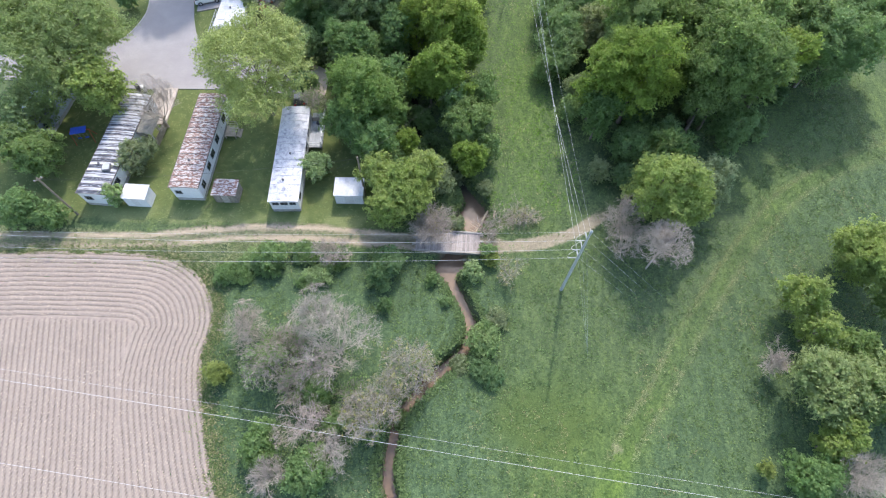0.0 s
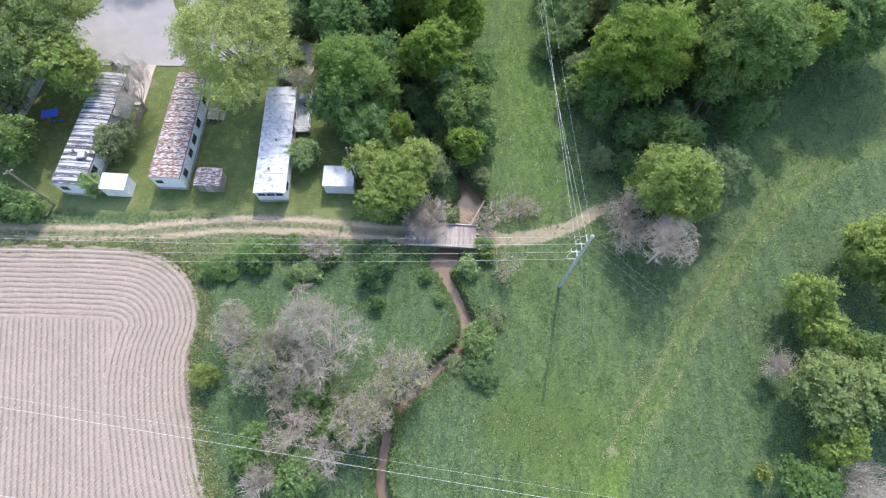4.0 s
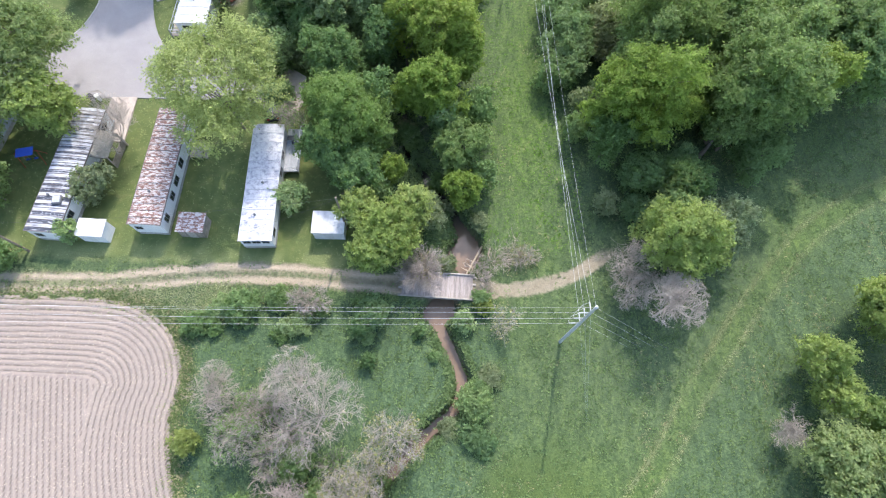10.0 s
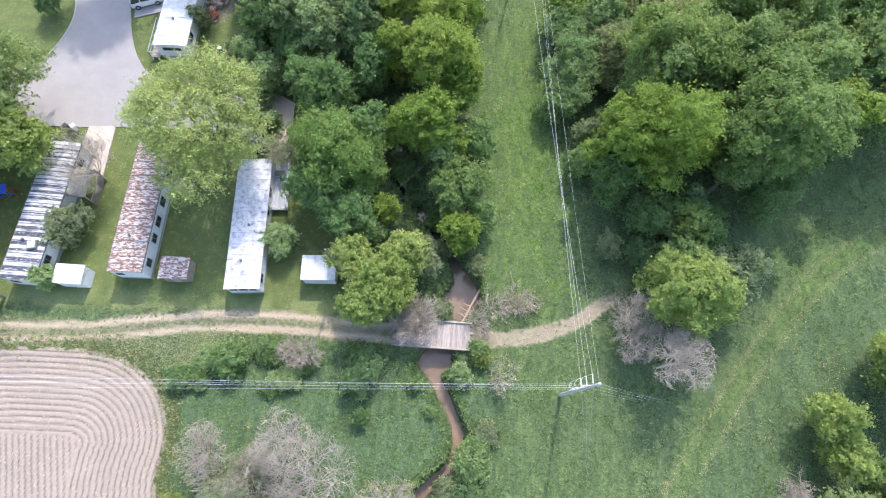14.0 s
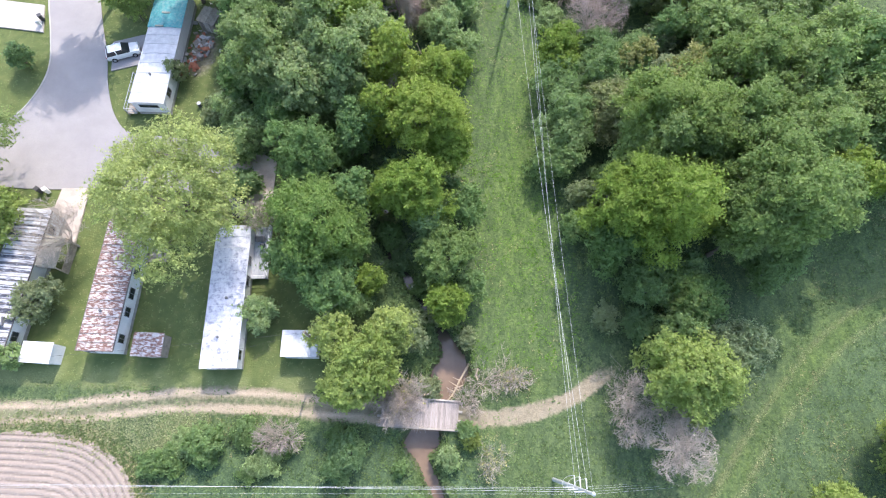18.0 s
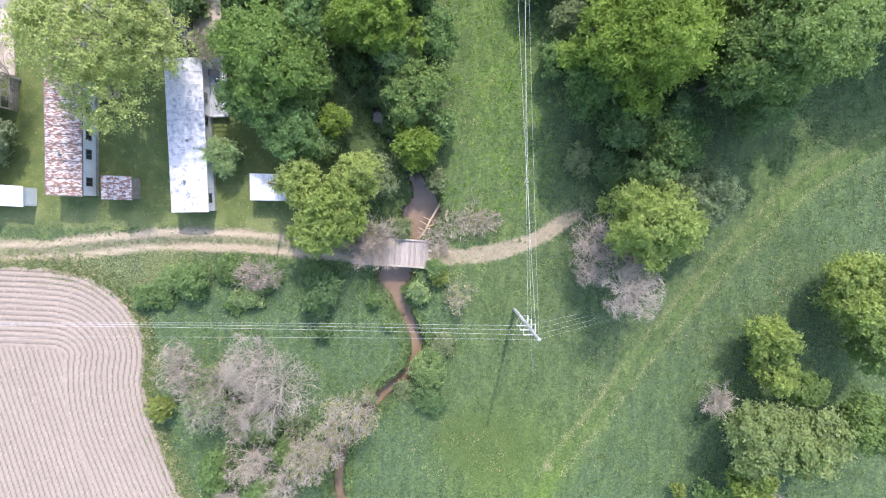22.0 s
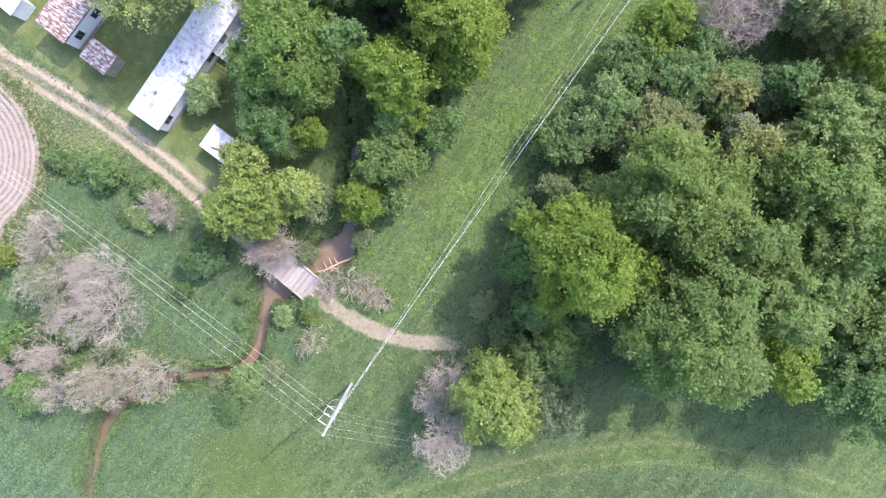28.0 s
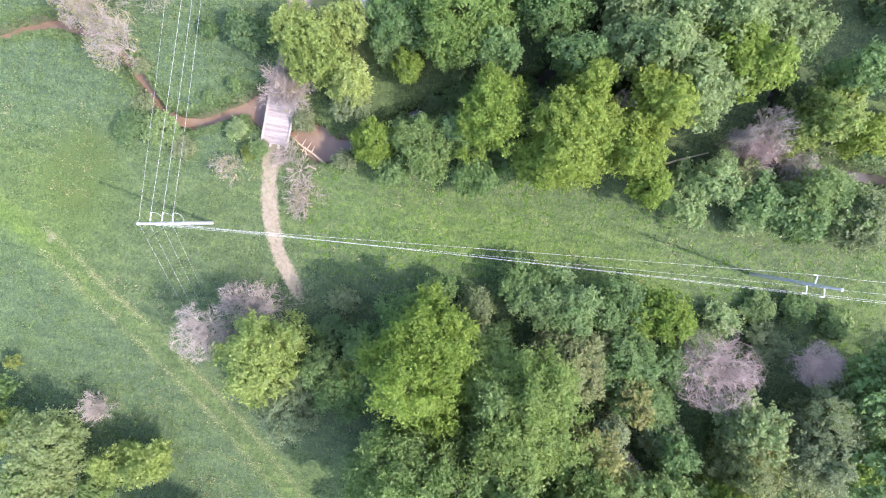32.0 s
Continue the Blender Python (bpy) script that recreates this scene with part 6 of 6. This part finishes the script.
def wood_pole(x, y, h, label, arm=0.0, rz=0.0):
    o = thing("utility_pole", x, y, 0, rz, label, "utility pole")
    part("shaft", tube([(0, 0, -0.2), (0, 0, h)], [0.15, 0.10], 8), POLE_WOOD, o)
    if arm:
        part("crossarm", box(-arm, -0.06, h - 0.35, arm, 0.06, h - 0.22), POLE_WOOD, o)
        for s in (-arm + 0.1, 0, arm - 0.1):
            part("insulator", tube([(s, 0, h - 0.22), (s, 0, h - 0.06)], [0.04, 0.03], 6), INSUL, o)
    return o


wood_pole(-9.8, 38.9, 7.9, "weathered wooden utility pole beside the white shed", 0.0)
wood_pole(-45.5, 34.2, 7.8, "weathered wooden utility pole with a crossarm", 0.5, 40)
post = thing("antenna_mast", -9.5, 41.0, 0, 0, "thin grey metal mast behind the white shed", "mast")
part("tube", tube([(0, 0, -0.1), (0, 0, 3.6)], [0.035, 0.03], 6), STEEL, post)
part("crosspiece", tube([(-0.35, 0, 3.3), (0.35, 0, 3.3)], 0.015, 5), STEEL, post)
wood_pole(27.0, 75.5, 6.0, "wooden utility pole standing in scrub")
wire((-9.8, 38.9, 7.6), (-20.3, 37.0, 2.7), 0.4, 0.010, CABLE, "thin dark service cable to a mobile home")
wire((-9.8, 38.9, 7.6), (-45.5, 34.2, 7.5), 0.9, 0.010, CABLE, "thin dark service cable")
wire((-9.8, 38.9, 7.6), (-2.9, 46.4, 7.4), 0.2, 0.010, CABLE, "thin dark service cable")
wire((-2.9, 46.4, 7.4), (24, 77, 7), 0.6, 0.008, CABLE, "thin dark service cable")
for o_ in (0, 0.3):
    wire((27.0 + o_, 75.5, 5.9), (48 + o_, 98, 6.5), 0.4, 0.008, CABLE, "dark service wire through the scrub")
snag = bare("bare_grey", -2.9, 79.4, 9.0, 1.2, "tall forked dead trunk in the woods")

# ---- grass, weeds and stubble ----
def scatter(n, x0, x1, y0, y1, seed):
    rng = np.random.default_rng(seed)
    x, y = rng.uniform(x0, x1, n), rng.uniform(y0, y1, n)
    ok = ~inside(x, y, FIELD_S)
    ok &= ~inside(x, y, np.vstack([west_kerb, east_kerb]))
    ok &= line_dist(x, y, TRACK_S)[0] > rng.choice((0.0, 1.0), n, p=(0.12, 0.88)) * rng.uniform(0.8, 1.6, n)
    ok &= line_dist(x, y, CREEK_S)[0] > creek_half(y) + 0.15
    for bx0, by0, bx1, by1 in ((-22, 35, -15.6, 51), (-34, 36.5, -29.5, 52.6), (-45, 35, -38, 52), (-36.5, 65.5, -31, 83.2), (-13.5, 37, -9.5, 40.2), (-29, 36.5, -25.5, 39.3), (-40, 35.4, -36.3, 38), (-3.2, 30.5, 5.4, 34), (-23, 54, -17.5, 62), (-42, 49, -38.7, 56), (-41.5, 72.4, -36, 78.6), (-58.5, 44, -52, 57)):
        ok &= ~((x > bx0) & (x < bx1) & (y > by0) & (y < by1))
    return x[ok], y[ok], rng


def blades(name, x, y, rng, length, width, per, material, label, lean=1.2):
    """Tufts of leaning blades, one joined mesh."""
    n = len(x)
    z = ground_height(x, y)
    a = rng.uniform(0, 2 * math.pi, (n, per))
    ln = length[:, None] * rng.uniform(0.6, 1.3, (n, per))
    tilt = rng.uniform(0.6, 1.2, (n, per)) * lean
    base = np.stack([x, y, z - 0.02], -1)[:, None, :] + np.stack([np.cos(a) * 0.05, np.sin(a) * 0.05, np.zeros(a.shape)], -1)
    d = np.stack([np.cos(a) * np.sin(tilt), np.sin(a) * np.sin(tilt), np.cos(tilt)], -1) * ln[..., None]
    s = np.stack([-np.sin(a), np.cos(a), np.zeros(a.shape)], -1) * (width * ln)[..., None]
    tip = base + d
    tip[..., 2] -= 0.06 * ln
    mid = base + d * 0.55
    v = np.stack([base, mid + s, tip, mid - s], 2).reshape(-1, 3)
    f = np.arange(len(v)).reshape(-1, 4)
    return tagged(new(name, mesh_np(name, v, f, material)), label, "grass", kind="stuff")


gx_, gy_, rng = scatter(58000, -40, 62, -2, 100, 1)
lawnish = (gx_ < -5) & (gy_ > 34)
mownish = line_dist(gx_, gy_, MOWN_S)[0] < 2.6
keep = ~lawnish & ((np.hypot((gx_ - 12.0) / 6.6, (gy_ - 11.8) / 5.0) > 1.0) | (rng.uniform(0, 1, len(gx_)) < 0.55))
gx_, gy_ = gx_[keep], gy_[keep]
big = 0.19 + 0.10 * (fbm(gx_, gy_, 5.0, 41) + 0.3) - 0.04 * mownish[keep]
rich = (gx_ > 4.5) & (gx_ < 18) & (gy_ > 37)
for name, sel, material, label in (("meadow_grass", ~rich, GRASS_BLADE, "rough green meadow grass in tufts"), ("corridor_grass", rich, GRASS_YELLOW, "lush yellow-green grass below the power line")):
    blades(name, gx_[sel], gy_[sel], rng, np.clip(big[sel], 0.10, 0.36), 0.20, 3, material, label)
wx_, wy_, rng = scatter(48000, -30, 60, -2, 60, 2)
keep = (fbm(wx_, wy_, 3.5, 43) > -0.3) & (fbm(wx_, wy_, 1.1, 44, 2) > -0.05) & ~((wx_ < -5) & (wy_ > 34)) & ~((wx_ > 4.5) & (wx_ < 18) & (wy_ > 37)) & (line_dist(wx_, wy_, MOWN_S)[0] > rng.uniform(-2, 3.0, len(wx_)))
wx_, wy_ = wx_[keep], wy_[keep]
blades("weed_patches", wx_, wy_, rng, np.full(len(wx_), 0.21), 0.36, 4, WEED_LEAF, "broad-leaved green weeds among the grass", 1.25)
lx_, ly_, rng = scatter(12000, -64, -4, 33.6, 92, 3)
blades("lawn_grass", lx_, ly_, rng, np.full(len(lx_), 0.14), 0.22, 4, LEAF["bush_bud"], "short lawn grass with yellowish patches")
# banks: long grass hanging to the water
rng = np.random.default_rng(12)
pick = rng.integers(0, len(cl), 5200)
off = rng.choice((-1, 1), 5200) * (creek_half(cl[pick, 1]) + rng.uniform(0.35, 1.3, 5200))
bx_, by_ = (cl[pick] + nor[pick] * off[:, None] + rng.normal(size=(5200, 2)) * 0.1).T
keep = (np.abs(by_ - 32.3) > 2.2) & (by_ > -2) & (by_ < 100)
blades("bank_grass", bx_[keep], by_[keep], rng, rng.uniform(0.2, 0.42, keep.sum()), 0.2, 5, WEED_LEAF, "long grass overhanging the creek banks", 1.2)
# pale dry straw bits
sx_, sy_, rng = scatter(9000, -25, 60, 0, 100, 5)
keep = (fbm(sx_, sy_, 6.0, 47) > 0.12) & ~((sx_ < -5) & (sy_ > 34))
STRAW = leaf3("straw", (0.30, 0.285, 0.155), 0.3, 0.15)
PALE_GRASS = leaf3("pale_grass", (0.29, 0.325, 0.175), 0.3, 0.3)
blades("dry_grass", sx_[keep], sy_[keep], rng, np.full(keep.sum(), 0.3), 0.10, 4, STRAW, "scattered dry straw-coloured grass")
# rough fringe round the field
rng = np.random.default_rng(14)
seg_ = rng.integers(0, len(FIELD_S) - 3, 7000)
u_ = rng.uniform(0, 1, 7000)[:, None]
ep = FIELD_S[seg_] * (1 - u_) + FIELD_S[seg_ + 1] * u_ + rng.normal(size=(7000, 2)) * 0.8
ep = ep[(ep[:, 0] > -62) & (ep[:, 1] > -6)]
half_ = len(ep) // 3
blades("field_fringe_straw", ep[:half_, 0], ep[:half_, 1], rng, np.full(half_, 0.3), 0.12, 4, STRAW, "dry straw fringe at the field's edge")
blades("field_fringe_grass", ep[half_:, 0], ep[half_:, 1], rng, np.full(len(ep) - half_, 0.26), 0.2, 4, GRASS_BLADE, "rough grass fringe at the field's edge")
# crop residue on the field
rng = np.random.default_rng(6)
n = 34000
rx_, ry_ = rng.uniform(-72, -14, n), rng.uniform(-10, 29, n)
d_ = line_dist(rx_, ry_, np.vstack([FIELD_S, FIELD_S[:1]]))[0]
ok = inside(rx_, ry_, FIELD_S) & (d_ > 0.3)
rx_, ry_ = rx_[ok], ry_[ok]
c = np.stack([rx_, ry_, np.full(len(rx_), 0.185)], -1)
v, f = leaf_tips(c, rng.normal(size=c.shape) * 0.25 + (0, 0, 1), rng.uniform(0.035, 0.085, len(c)), rng, 2.2)
RESIDUE = leaf3("crop_residue", (0.42, 0.36, 0.30), 0.3, 0.05)
tagged(new("crop_residue", mesh_np("crop_residue", v, f, RESIDUE)), "pale chopped crop residue on bare soil", "crop residue", kind="stuff")

# flattened pale grass along the two wheel lines of the mown strip
rng = np.random.default_rng(8)
ml = smooth_line(MOWN_S, 4)
mt = np.gradient(ml, axis=0)
mt /= np.linalg.norm(mt, axis=1)[:, None]
for name, off, count in (("wheel_line_grass", 1.1, 4200), ("wheel_line_grass", -1.1, 2000)):
    k = rng.integers(0, len(ml) - 1, count)
    p = ml[k] + (ml[k + 1] - ml[k]) * rng.uniform(0, 1, count)[:, None]
    p = p + np.stack([-mt[k][:, 1], mt[k][:, 0]], -1) * (off + rng.normal(size=count) * 0.19)[:, None]
    p = p[(fbm(p[:, 0], p[:, 1], 2.0, 63) > -0.35) & (p[:, 0] < 64) & (p[:, 1] > 8)]
    blades(name, p[:, 0], p[:, 1], rng, np.full(len(p), 0.16), 0.2, 3, PALE_GRASS, "pale flattened grass along a wheel line", 1.3)
# dry verge between the field and the earth track
vx_, vy_, rng = scatter(9000, -62, -20, 27.5, 32.2, 9)
blades("verge_straw", vx_, vy_, rng, np.full(len(vx_), 0.22), 0.12, 4, PALE_GRASS, "dry yellowish grass on the track verge", 1.2)
